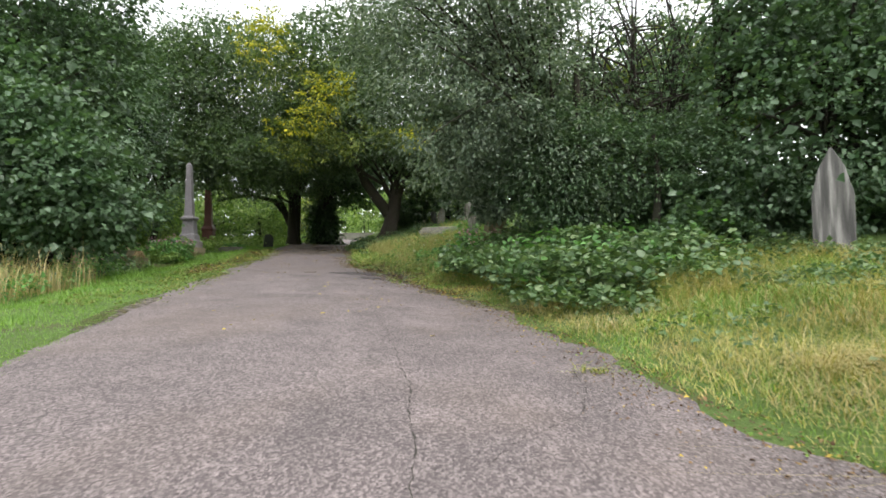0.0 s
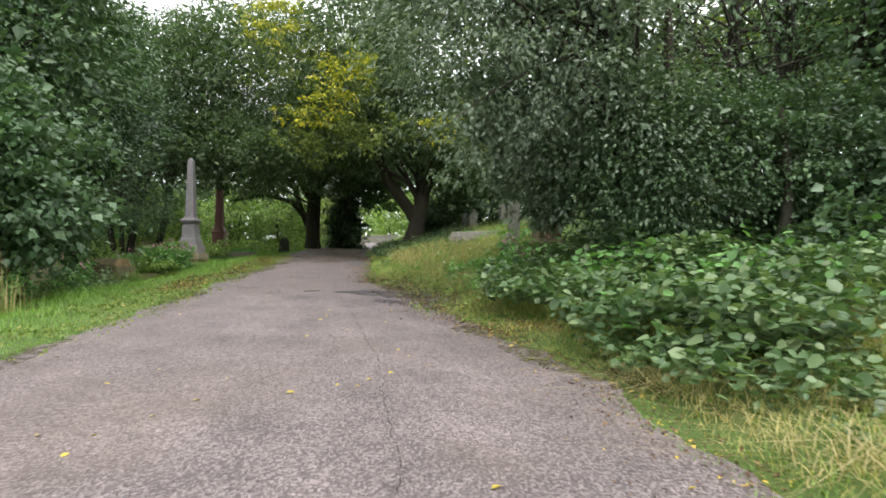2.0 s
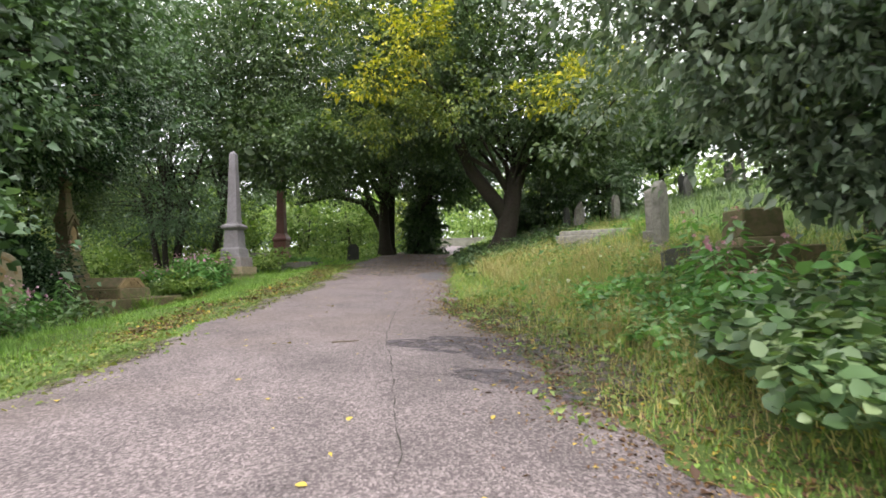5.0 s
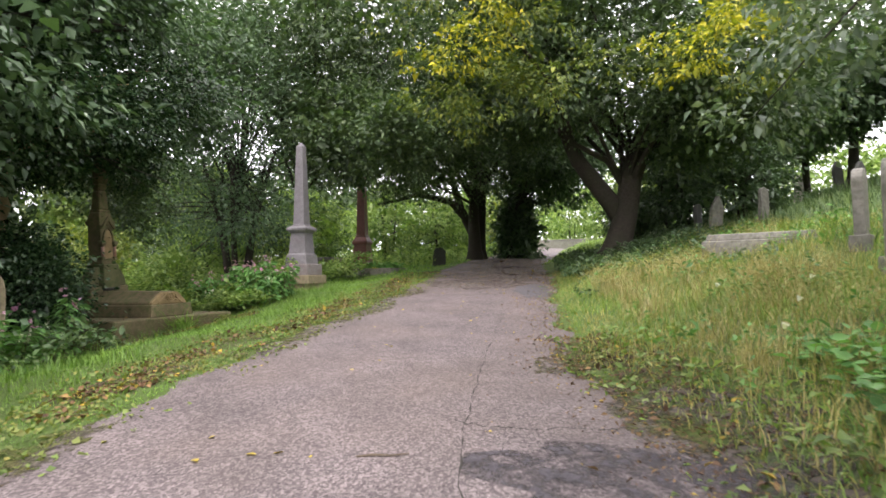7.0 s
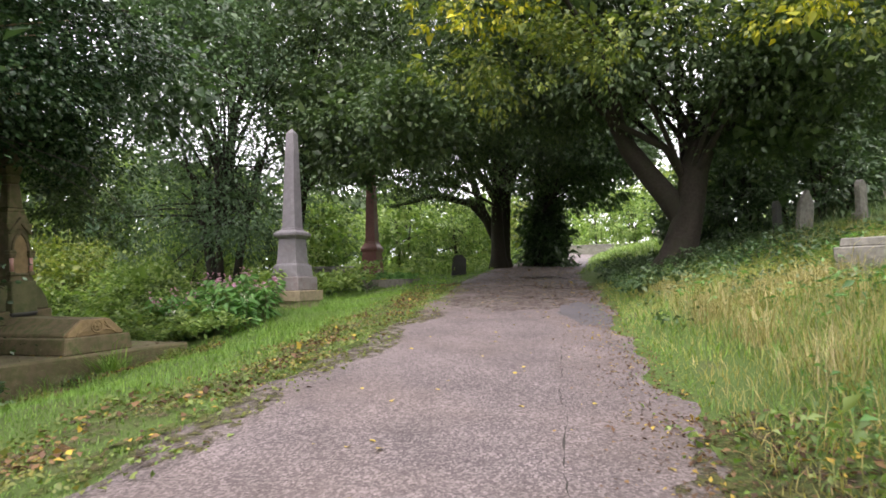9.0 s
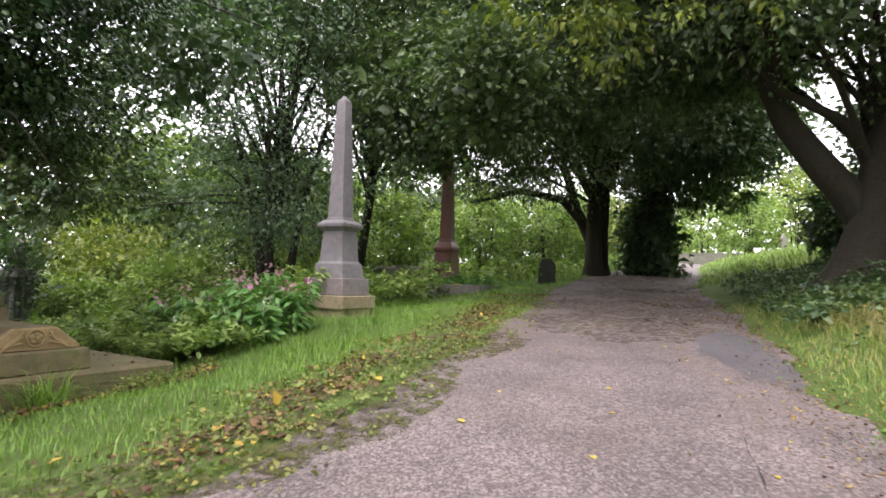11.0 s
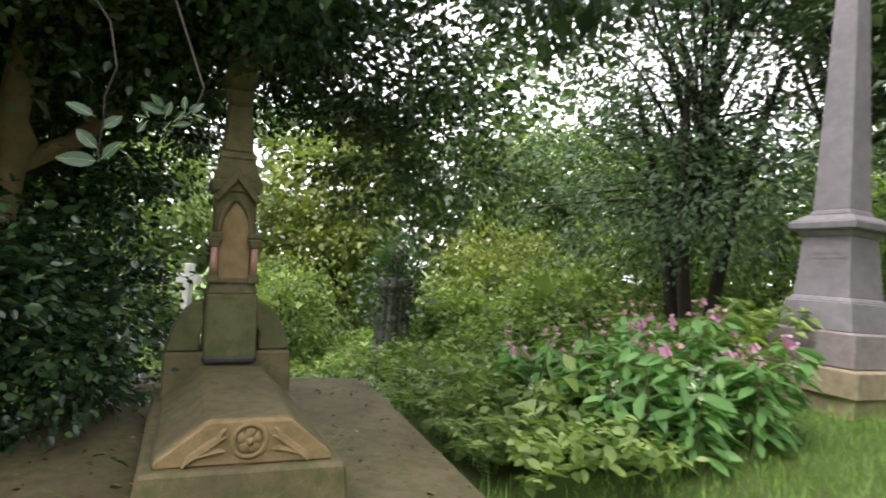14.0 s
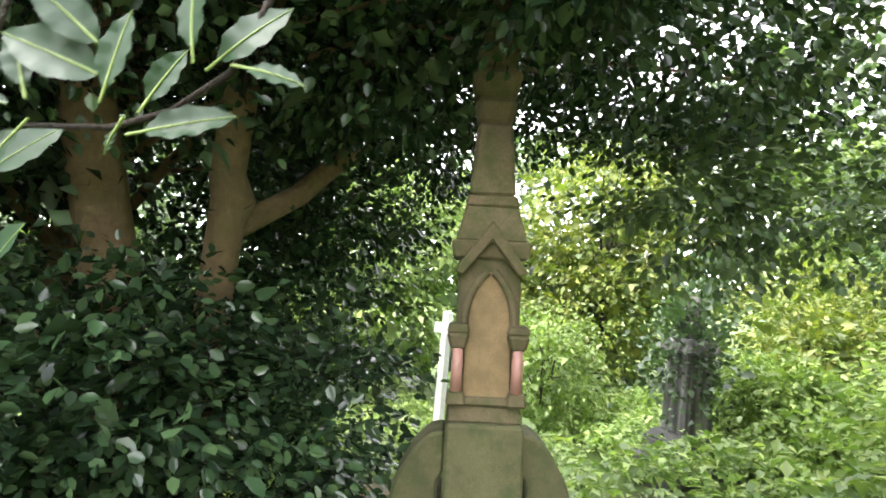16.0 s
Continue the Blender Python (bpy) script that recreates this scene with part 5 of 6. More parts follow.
bramble_edge = lambda x, y: (x > right_edge(y) + 0.35 + 0.3 * np.sin(y * 2.3)) & (x < right_edge(y) + np.minimum(5.2, 1.9 + (y - 8.3) * 0.8) + 0.4 * np.sin(y * 3) + 1.1 * np.sin(x * 91.7 + y * 57.3))
cover(301, "brambles", 21000, (0.0, 7.5), (8.6, 15.0), 0.45, 1.0, 0.115, L_BRAMBLE, "bramble thicket spilling down the bank", 0.4, 0.08, 0.85, full_leaves, bramble_edge)
cover(319, "brambles", 1700, (0.0, 7.0), (9.2, 14.6), 0.7, 1.15, 0.125, L_BALSAM, "fresh bramble shoots over the thicket", 2.9, 0.5, 0.85, full_leaves, bramble_edge)
cover(320, "brambles", 2600, (0.3, 4.0), (7.9, 10.2), 0.12, 0.5, 0.1, L_BRAMBLE, "low bramble runners reaching the tarmac", 1.2, 0.2, 0.85, full_leaves, off_road(0.15, 2.2, 1))
cover(323, "bank_weeds", 5200, (2.5, 9.5), (8.0, 13.0), 0.1, 0.42, 0.085, L_BRAMBLE, "leafy weeds spreading from the brambles into the grass", 0.9, 0.3, 0.75, leaves, off_road(2.0, 8.5, 1))
cover(302, "brambles", 5200, (-0.8, 3.2), (13.4, 19.0), 0.15, 0.5, 0.10, L_BALSAM, "brambles and nettles round the pedestal", 1.4, 0.3, 0.8, full_leaves, off_road(1.0, 4.5, 1))
cover(303, "ivy_cover", 14000, (2.0, 13.0), (12.0, 16.5), 0.3, 1.3, 0.11, L_DARK, "dark ivy and brambles under the thicket", 2.0, 0.05, 0.8, leaves, off_road(3.0, 14, 1))
cover(304, "nettles", 30000, (-27, -12.4), (24.3, 33), 0.4, 1.1, 0.14, L_LIGHT, "light-green nettles and weeds in the hollow", 0.7, 0.1, 0.6)
cover(321, "nettles", 3000, (-15.6, -11.4), (23.75, 25.2), 0.15, 0.6, 0.1, L_LIGHT, "light-green nettles crowding the edge of the slab", 2.1, 0.1, 0.6, full_leaves, lambda x, y: y > 23.95 - 0.12 * (x + 11.6))
cover(322, "verge_weeds", 1300, (-11.55, -10.8), (20.2, 24.0), 0.02, 0.2, 0.05, L_CLOVER, "low dark weeds along the front of the slab", 0.8, 0.35, 0.6, full_leaves)
cover(305, "ivy_cover", 12000, (-24, -11.9), (14, 23), 0.15, 0.8, 0.11, L_HOLLY, "dark ivy beneath the holly", 1.1, 0.2, 0.8, leaves, lambda x, y: (x < -15.7) | (y < 20.3))
cover(306, "verge_weeds", 2600, (-12.5, -9.6), (14.5, 20.4), 0.25, 0.75, 0.11, L_BRAMBLE, "leafy weeds along the back of the verge", 0.2, 0.3, 0.55, full_leaves, off_road(3.0, 6.0, -1))
cover(307, "verge_weeds", 6000, (-10.5, -7.2), (9.0, 14.8), 0.25, 0.8, 0.09, L_BALSAM, "low bushy weeds beside the verge", 0.9, 0.25, 0.5, leaves, off_road(2.6, 5.0, -1))
cover(308, "nettles", 3600, (-16.8, -12.9), (29, 36.4), 0.1, 0.4, 0.12, L_BRAMBLE, "weeds round the obelisks", 2.2, 0.3, 0.6)
cover(309, "kerb_weeds", 2600, (-14.7, -12.5), (34.1, 36.1), 0.2, 0.5, 0.1, L_BALSAM, "weeds growing inside the grave kerb", 0.0, 0.1, 0.6)
cover(310, "bank_weeds", 3600, (-4.4, 0.5), (24, 33), 0.15, 0.5, 0.09, L_BRAMBLE, "weeds on the shaded bank", 0.5, 0.5, 0.6, leaves, off_road(0.4, 4, 1))
# Dark green weeds; the deep leaf colour also stands for shade on the bank.
cover(314, "shade_weeds", 12000, (-6.0, 1.0), (28.5, 37), 0.2, 0.6, 0.1, L_DARK, "dark green weeds whose colour also carries the old tree's shade", 1.9, 0.2, 0.6, leaves, off_road(0.3, 5, 1))
cover(315, "nettles", 12000, (-28, -15.9), (16.5, 24), 0.3, 0.95, 0.13, L_LIGHT, "light-green weeds behind the tomb", 1.3, 0.1, 0.6, leaves, lambda x, y: np.hypot(x + 22.4, y - 21.2) > 0.7)
cover(316, "road_edge_weeds", 2600, (-3.4, 0.4), (12.5, 20.5), 0.03, 0.16, 0.06, L_LIGHT, "low weeds rooted along the broken tarmac edge", 2.4, 0.45, 0.6, leaves, off_road(-0.5, 1.2, 1))
cover(317, "verge_weeds", 42000, (-11.0, -4.5), (9, 32), 0.0, 0.06, 0.04, L_CLOVER, "low clover and moss creeping over the tarmac edge", 3.3, 0.22, 0.8, leaves, lambda x, y: (x < left_edge(y) + 0.3 + 0.35 * np.sin(x * 77.1 + y * 43.3)) & (x > left_edge(y) - 1.4))
cover(318, "road_edge_weeds", 5000, (-5.0, 2.6), (3, 30), 0.0, 0.05, 0.035, L_GRASS, "low clover and moss creeping over the tarmac edge", 4.3, 0.5, 0.8, leaves, off_road(-0.4, 0.5, 1))
cover(311, "meadow_weeds", 9000, (-26, -12), (38, 64), 0.3, 1.0, 0.22, L_LIGHT, "tall pale weeds in the meadow", 0.6, 0.3, 0.5)


cover(312, "bank_weeds", 5000, (1.0, 9.0), (2.5, 11), 0.08, 0.3, 0.08, L_BRAMBLE, "low weeds among the bank grass", 1.7, 0.5, 0.6, leaves, off_road(0.6, 7.5, 1))
cover(324, "bank_weeds", 3600, (-3.0, 3.0), (13.6, 22), 0.1, 0.4, 0.08, L_LIGHT, "pale green weeds tangled in the bank grass", 3.6, 0.45, 0.5, leaves, off_road(0.4, 4.5, 1))
cover(313, "bank_weeds", 5200, (-3.2, 4.5), (18, 30), 0.15, 0.5, 0.085, L_BALSAM, "nettles and docks in the tall bank grass", 2.6, 0.52, 0.5, leaves, off_road(0.8, 6.5, 1))
rs = np.random.default_rng(330)
sx, sy = rs.uniform(-10.2, -8.2, 900), rs.uniform(10.4, 13.6, 900)
tagged(new("dead_stems", quick_mesh("dead_stems", *blades(rs, sx, sy, 0.75, 0.012, 0.35), L_DRY)), "dead straw-brown weed stems by the shrubs", "undergrowth", kind="stuff")


def balsam(seed, tall, mat_flower):
    """A himalayan balsam plant: fleshy stem, drooping lance leaves, flowers at the top."""
    rng = np.random.default_rng(seed)
    ob = thing("balsam_plant", (0, 0, -50), "tall balsam plant with pink flowers beside the grave", "plant", "balsam plants")
    u = np.linspace(0, 1, 8)[:, None]
    sway = rng.normal(0, 0.12, 2)
    pts = np.concatenate([u * u * sway[None], u * tall], 1)
    child("stem", quick_mesh("stem", *tube(pts, 0.011 * (1 - 0.7 * u[:, 0]), 6), M_STEM), ob)
    at, al = [], []
    for k in range(11):
        f = 0.22 + 0.75 * k / 11
        c = np.array([f * f * sway[0], f * f * sway[1], f * tall])
        for j in range(3 if k < 8 else 4):
            a = 2.1 * j + k * 1.05 + rng.normal(0, 0.2)
            r = 0.10 * (1.1 - f) + 0.03
            at.append(c + np.array([math.cos(a) * r, math.sin(a) * r, 0.02]))
            al.append((math.cos(a), math.sin(a), -0.25))
    child("foliage", quick_mesh("foliage", *rich_leaves(rng, np.array(at), np.array(al) * 2.5, 0.19, 0.36, 1.6), L_BALSAM), ob)
    for k in range(3):
        a = rng.uniform(0, 6.28)
        c = np.array([sway[0] + 0.09 * math.cos(a), sway[1] + 0.09 * math.sin(a), tall * rng.uniform(0.9, 1.06)])
        n = 6
        child("flower", quick_mesh("flower", *leaves(rng, np.repeat(c[None], n, 0), unit(rng.normal(0, 1, (n, 3))) * 2, 0.042, 0.9), mat_flower), ob, "pink flower")
    return ob


kinds = [balsam(400, 1.05, L_PETAL), balsam(401, 0.85, L_PETAL), balsam(402, 1.2, L_PETAL), balsam(403, 0.7, L_WHITE)]
rb = random.Random(17)
spots = [(-11.7 - 2.2 * rb.random(), 24.9 + 1.55 * rb.random()) for _ in range(50)]
spots += [(-11.2 - 1.1 * rb.random(), 19.2 + 1.1 * rb.random()) for _ in range(7)]
spots += [(0.2 + 1.3 * rb.random(), 15.6 + 2.0 * rb.random()) for _ in range(9)]
spots += [(-11.3 - 0.8 * rb.random(), 16.4 + 1.6 * rb.random()) for _ in range(6)]
spots += [(-10.35 - 0.8 * rb.random(), 16.6 + 2.4 * rb.random()) for _ in range(12)]
spots += [(-13.6 - 1.4 * rb.random(), 28.8 + 1.8 * rb.random()) for _ in range(3)]
for i, (x, y) in enumerate(spots):
    s = kinds[i % 4]
    if i < 4:
        s.matrix_basis = pose(x, y, gz(x, y) - 0.03, 0, 0, 70 * i)
    else:
        copy_thing(s, pose(x, y, gz(x, y) - 0.03, rb.uniform(-7, 7), rb.uniform(-7, 7), rb.uniform(0, 360)))


def fern(seed, x, y, n, length, label):
    rng = np.random.default_rng(seed)
    ob = thing("fern", (x, y, gz(x, y)), label, "fern", "ferns in the hollow")
    for k in range(n):
        a = 2 * math.pi * k / n + rng.normal(0, 0.2)
        L = length * rng.uniform(0.75, 1.15)
        u = np.linspace(0.02, 1, 26)[:, None]
        out = np.array([math.cos(a), math.sin(a), 0])
        pts = out * u * L * 0.85 + np.array([0, 0, 1.0]) * (L * 0.75 * np.sin(u * 2.1))
        side = np.cross(out, [0, 0, 1.0])
        at = np.concatenate([pts, pts])
        al = np.concatenate([np.repeat(side[None], 26, 0), np.repeat(-side[None], 26, 0)]) * 3 + out * 0.8
        size = np.concatenate([0.17 * np.sin(np.clip(u[:, 0] * 3.0, 0, 3.1)) + 0.03] * 2) * L
        tagged(child("frond", quick_mesh("frond", *leaves(rng, at, al, size, 0.22, 0.05, 1.5, 0.1, 0.1), L_LIGHT), ob), kind="stuff")
    return ob


for i, (x, y, n, L) in enumerate(((-13.2, 24.25, 9, 0.75), (-13.9, 24.6, 9, 0.8), (-12.7, 24.2, 8, 0.65), (-14.6, 24.7, 9, 0.9), (-15.6, 25.3, 9, 0.9), (-15.3, 24.3, 8, 0.75), (-16.6, 24.6, 8, 0.9))):
    fern(420 + i, x, y, n, L, "arching green fern in the hollow")


def tussock(seed, x, y, n, tall, label, z=None, mat=None):
    rng = np.random.default_rng(seed)
    px, py = rng.normal(x, 0.09, n), rng.normal(y, 0.09, n)
    v, t = blades(rng, px, py, tall, 0.012, 1.3, np.full(n, z) if z is not None else None, 1.0)
    ob = new("grass_tussock", quick_mesh("grass_tussock", v, t, mat or L_ROUGH))
    return tagged(ob, label, "grass tuft", "grass tussocks")


tussock(440, -11.42, 22.12, 170, 0.42, "drooping green grass tussock growing against the tomb", None, L_GRASS)
tussock(441, -11.35, 21.5, 60, 0.22, "drooping green grass tussock growing against the tomb", None, L_BRAMBLE)
tussock(442, 1.35, 5.2, 60, 0.1, "small grass tuft growing through the tarmac")
rt = random.Random(5)
for k in range(26):
    yk = rt.uniform(14.5, 26)
    xk = float(right_edge(yk)) + rt.uniform(0.9, 3.6)
    rng_k = np.random.default_rng(700 + k)
    v, t = blades(rng_k, rng_k.normal(xk, 0.16, 110), rng_k.normal(yk, 0.16, 110), 0.5, 0.007, 0.75, None, 0.9)
    tagged(new("straw_clump", quick_mesh("straw_clump", v, t, L_DRY)), "bleached clump of dead grass stems on the bank", "grass tuft", "straw clumps")
for k in range(14):
    yk = rt.uniform(2.6, 9)
    xk = float(right_edge(yk)) + rt.uniform(0.4, 3.4)
    rng_k = np.random.default_rng(740 + k)
    v, t = blades(rng_k, rng_k.normal(xk, 0.2, 120), rng_k.normal(yk, 0.2, 120), 0.24, 0.008, 2.4, None, 1.2)
    tagged(new("straw_clump", quick_mesh("straw_clump", v, t, L_DRY)), "flattened clump of straw-coloured dead grass", "grass tuft", "straw clumps")
tussock(443, -11.4, 23.3, 70, 0.24, "drooping green grass tussock growing against the tomb", None, L_GRASS)


# ---- what lies on the road ----
def ground_patch(name, x, y, rx, ry, turn, mat, label, seed, lift=0.012, rings=7, seg=36):
    rng = np.random.default_rng(seed)
    ph = rng.uniform(0, 6.28, 4)
    vs, c, s = [], math.cos(radians(turn)), math.sin(radians(turn))
    for r in range(rings + 1):
        for k in range(seg):
            a = 2 * math.pi * k / seg
            f = r / rings * (1 + 0.16 * math.sin(2 * a + ph[0]) + 0.12 * math.sin(3 * a + ph[1]) + 0.09 * math.sin(7 * a + ph[2]) + 0.06 * math.sin(13 * a + ph[3]))
            px, py = rx * f * math.cos(a), ry * f * math.sin(a)
            wx, wy = x + px * c - py * s, y + px * s + py * c
            vs.append((wx, wy, float(road_z(wx, wy)) + lift * (1 - (r / rings) ** 4) - 0.004 * (r == rings)))
    fs = [(r * seg + k, r * seg + (k + 1) % seg, (r + 1) * seg + (k + 1) % seg, (r + 1) * seg + k) for r in range(rings) for k in range(seg)]
    return tagged(new(name, mesh_from(name, vs, fs, mat, True)), label, "ground patch", kind="structure")


ground_patch("tar_patch", -2.0, 16.3, 1.1, 0.75, 20, M_TAR, "dark broken repair patch in the tarmac", 1)
ground_patch("tar_patch", -1.4, 14.6, 0.9, 0.35, -30, M_TAR, "dark crumbling edge of the tarmac", 2)
ground_patch("soil_patch", -1.75, 17.9, 0.75, 0.5, -20, M_SOIL, "damp soil showing through broken tarmac", 3)
ground_patch("soil_patch", -0.75, 15.2, 0.55, 1.3, 24, M_SOIL, "damp brown soil and roots along the broken edge", 21)
ground_patch("soil_patch", -2.3, 19.0, 0.5, 1.2, 14, M_MOULD, "brown leaf mould along the broken edge", 22)
ground_patch("moss_patch", -2.05, 17.6, 0.4, 0.9, 20, M_MOSS, "yellow-green moss on the broken tarmac", 23)
ground_patch("soil_patch", -1.3, 16.9, 0.5, 0.55, 10, M_SOIL, "damp soil showing through broken tarmac", 4)
ground_patch("tar_patch", -4.95, 27.5, 0.6, 1.7, 14, M_PATCH, "sunken grey repair patch in the drive", 5)
ground_patch("moss_patch", -2.9, 19.6, 0.5, 1.0, -10, M_MOSS, "yellow-green moss along the tarmac edge", 6)
ground_patch("moss_patch", 0.75, 9.9, 0.35, 1.2, 28, M_MOSS, "brown moss and litter along the tarmac edge", 7)
ground_patch("moss_patch", 0.1, 11.7, 0.35, 0.9, 38, M_MOSS, "brown moss and litter along the tarmac edge", 8)
ground_patch("moss_patch", -7.3, 22.6, 0.45, 1.7, 8, M_MOSS, "moss creeping over the edge of the drive", 9)
ground_patch("moss_patch", -7.9, 25.6, 0.5, 1.5, 8, M_MOSS, "moss creeping over the edge of the drive", 10)
ground_patch("moss_patch", -6.9, 19.4, 0.35, 1.4, 10, M_MOSS, "moss creeping over the edge of the drive", 11)
ground_patch("moss_patch", -6.0, 14.8, 0.25, 1.6, 10, M_MOSS, "moss creeping over the edge of the drive", 12)
ground_patch("moss_patch", -4.9, 8.6, 0.25, 1.6, 12, M_MOSS, "moss creeping over the edge of the drive", 13)

# Patches stand for brown dirt and for the trees' shade on the drive.
for k, (px, py, ra, rb2) in enumerate(((-6.9, 28.6, 1.5, 1.8), (-7.2, 31.6, 1.9, 2.2), (-7.6, 35.2, 2.0, 2.6), (-8.6, 39.6, 2.0, 3.0), (-9.4, 44.6, 2.0, 3.2))):
    ground_patch("litter_patch", px, py, ra, rb2, 12, M_MOULD, "brown dirt and leaf mould, doubling as tree shade, over the drive", 60 + k, 0.012)
for k in range(9):
    yk = 17.5 + k * 1.7
    ground_patch("litter_patch", float(left_edge(yk)) - 0.62 - 0.1 * math.sin(k * 2.0), yk, 0.36, 0.95, 10, M_MOULD, "bare earth and leaf mould along the verge", 30 + k, 0.03)


def crack(pts, wide, seed, label):
    """A ragged crack, a dark ribbon just proud of the tarmac."""
    rng = np.random.default_rng(seed)
    pts = np.array(pts, float)
    u = np.linspace(0, len(pts) - 1, 34 * (len(pts) - 1))
    x, y = np.interp(u, np.arange(len(pts)), pts[:, 0]), np.interp(u, np.arange(len(pts)), pts[:, 1])
    walk_off = np.cumsum(rng.normal(0, 0.012, len(u)))
    walk_off -= np.linspace(walk_off[0], walk_off[-1], len(u))
    d = unit(np.stack([np.gradient(x), np.gradient(y)], 1))
    nrm = np.stack([-d[:, 1], d[:, 0]], 1)
    w = 0.7 * wide * np.clip(rng.normal(0.45, 0.4, len(u)), 0.02, 1.2)
    vs = []
    for i in range(len(u)):
        for sgn in (-0.5, 0.5):
            px, py = x[i] + nrm[i, 0] * (walk_off[i] + sgn * w[i]), y[i] + nrm[i, 1] * (walk_off[i] + sgn * w[i])
            vs.append((px, py, float(road_z(px, py)) + 0.004))
    fs = [(2 * i, 2 * i + 1, 2 * i + 3, 2 * i + 2) for i in range(len(u) - 1)]
    return tagged(new("road_crack", mesh_from("road_crack", vs, fs, M_CRACK)), label, "crack", kind="structure")


M_CRACK = plain_material("crack_dirt", (0.035, 0.032, 0.026), 0.95, 0.4, 30)
crack([(-0.1, 0.5), (-0.15, 2.6), (-0.3, 4.5), (-0.75, 7.2), (-1.25, 9.6)], 0.022, 1, "long seam crack down the middle of the drive")
crack([(-1.25, 9.6), (-2.3, 13.2), (-3.5, 17.2), (-4.2, 20.5), (-4.9, 24.6)], 0.024, 2, "long seam crack down the middle of the drive")
crack([(-3.55, 16.95), (-3.0, 16.9), (-2.5, 17.15), (-2.1, 17.35)], 0.04, 3, "wide crack across the broken tarmac")
crack([(-4.3, 21.0), (-3.9, 21.6), (-3.75, 22.3)], 0.025, 4, "short crack near the tarmac edge")
crack([(0.2, 3.0), (0.9, 3.9), (1.2, 5.2)], 0.018, 5, "short crack near the tarmac edge")
crack([(-2.9, 14.2), (-2.0, 14.9), (-1.7, 15.6)], 0.03, 6, "wide crack across the broken tarmac")
crack([(-5.6, 25.9), (-5.35, 27.0), (-5.5, 28.2), (-5.2, 29.2)], 0.03, 7, "crack along the sunken repair")
crack([(-2.4, 8.2), (-1.8, 9.6), (-2.2, 11.4)], 0.016, 8, "fine wandering crack in the tarmac")

lr = np.random.default_rng(500)
n = 9000
ly = lr.uniform(16, 34, n)
lx = left_edge(ly) - lr.normal(0.65, 0.34, n)
lit = np.stack([lx, ly, height(lx, ly) + 0.02 + 0.02 * lr.random(n)], 1)
keepl = patchiness(lx * 3, ly * 2.2) + lr.normal(0, 0.22, n) > 0.58
tagged(new("leaf_litter", quick_mesh("leaf_litter", *leaves(lr, lit[keepl], lr.normal(0, 1, (keepl.sum(), 3)) * [1, 1, 0.15], 0.055, 0.7, 0.2, 2.0), L_DEAD)), "drift of brown fallen leaves along the verge", "leaf litter", kind="stuff")
n = 7000
ly = lr.uniform(2.5, 34, n)
lx = right_edge(ly) + 0.12 - np.abs(lr.normal(0.0, 0.42, n))
lit = np.stack([lx, ly, road_z(lx, ly) + 0.008], 1)
tagged(new("leaf_litter", quick_mesh("leaf_litter", *leaves(lr, lit, lr.normal(0, 1, (n, 3)) * [1, 1, 0.1], 0.03, 0.6, 0.2, 2.5), L_DEAD)), "scattered brown litter along the tarmac edge", "leaf litter", kind="stuff")

n = 5200
ly = lr.uniform(11.5, 21, n)
lx = right_edge(ly) + lr.normal(0.45, 0.42, n)
lit = np.stack([lx, ly, np.where(lx > right_edge(ly), height(lx, ly), road_z(lx, ly)) + 0.012], 1)
tagged(new("leaf_litter", quick_mesh("leaf_litter", *leaves(lr, lit, lr.normal(0, 1, (n, 3)) * [1, 1, 0.2], 0.05, 0.5, 0.2, 2.2), L_DEAD)), "brown twiggy litter beside the broken tarmac", "leaf litter", kind="stuff")

n = 4500
ly = lr.uniform(26, 52, n)
lu = lr.uniform(0, 1, n)
lx = left_edge(ly) + lu * (right_edge(ly) - left_edge(ly))
keepl = lr.random(n) < np.clip((ly - 26) / 8, 0.1, 1)
lit = np.stack([lx, ly, road_z(lx, ly) + 0.008], 1)[keepl]
tagged(new("leaf_litter", quick_mesh("leaf_litter", *leaves(lr, lit, lr.normal(0, 1, lit.shape) * [1, 1, 0.1], 0.042, 0.7, 0.2, 2.5), L_DEAD)), "brown leaf litter strewn under the trees", "leaf litter", kind="stuff")
n = 900
lx, ly = lr.uniform(-11.6, -11.0, n), lr.uniform(20.6, 24.2, n)
lit = np.stack([lx, ly, height(lx, ly) + 0.03 + 0.02 * lr.random(n)], 1)
tagged(new("leaf_litter", quick_mesh("leaf_litter", *leaves(lr, lit, lr.normal(0, 1, lit.shape) * [1, 1, 0.2], 0.06, 0.65, 0.2, 2.0), L_DEAD)), "brown fallen leaves gathered against the stone slab", "leaf litter", kind="stuff")
n = 260
la, lb = lr.uniform(0.1, 4.0, n), lr.uniform(-1.5, 1.5, n)
slab_turn = radians(179)
lit = np.stack([-11.62 + la * math.cos(slab_turn) - lb * math.sin(slab_turn), 22.22 + la * math.sin(slab_turn) + lb * math.cos(slab_turn), np.full(n, 1.732)], 1)
lit = lit[(np.abs(lb) > 0.66) | (la > 2.7)]
tagged(new("leaf_litter", quick_mesh("leaf_litter", *leaves(lr, lit, lr.normal(0, 1, lit.shape) * [1, 1, 0.1], 0.055, 0.6, 0.2, 2.5), L_DEAD)), "brown fallen leaves strewn over the stone slab", "leaf litter", kind="stuff")
flower_at = ((-0.6, 19.6), (-0.2, 20.8), (0.3, 18.9), (-1.2, 21.4), (0.9, 16.4), (0.7, 15.4), (-0.9, 18.8), (0.1, 22.1), (1.3, 15.9), (0.5, 17.0))
bind = None
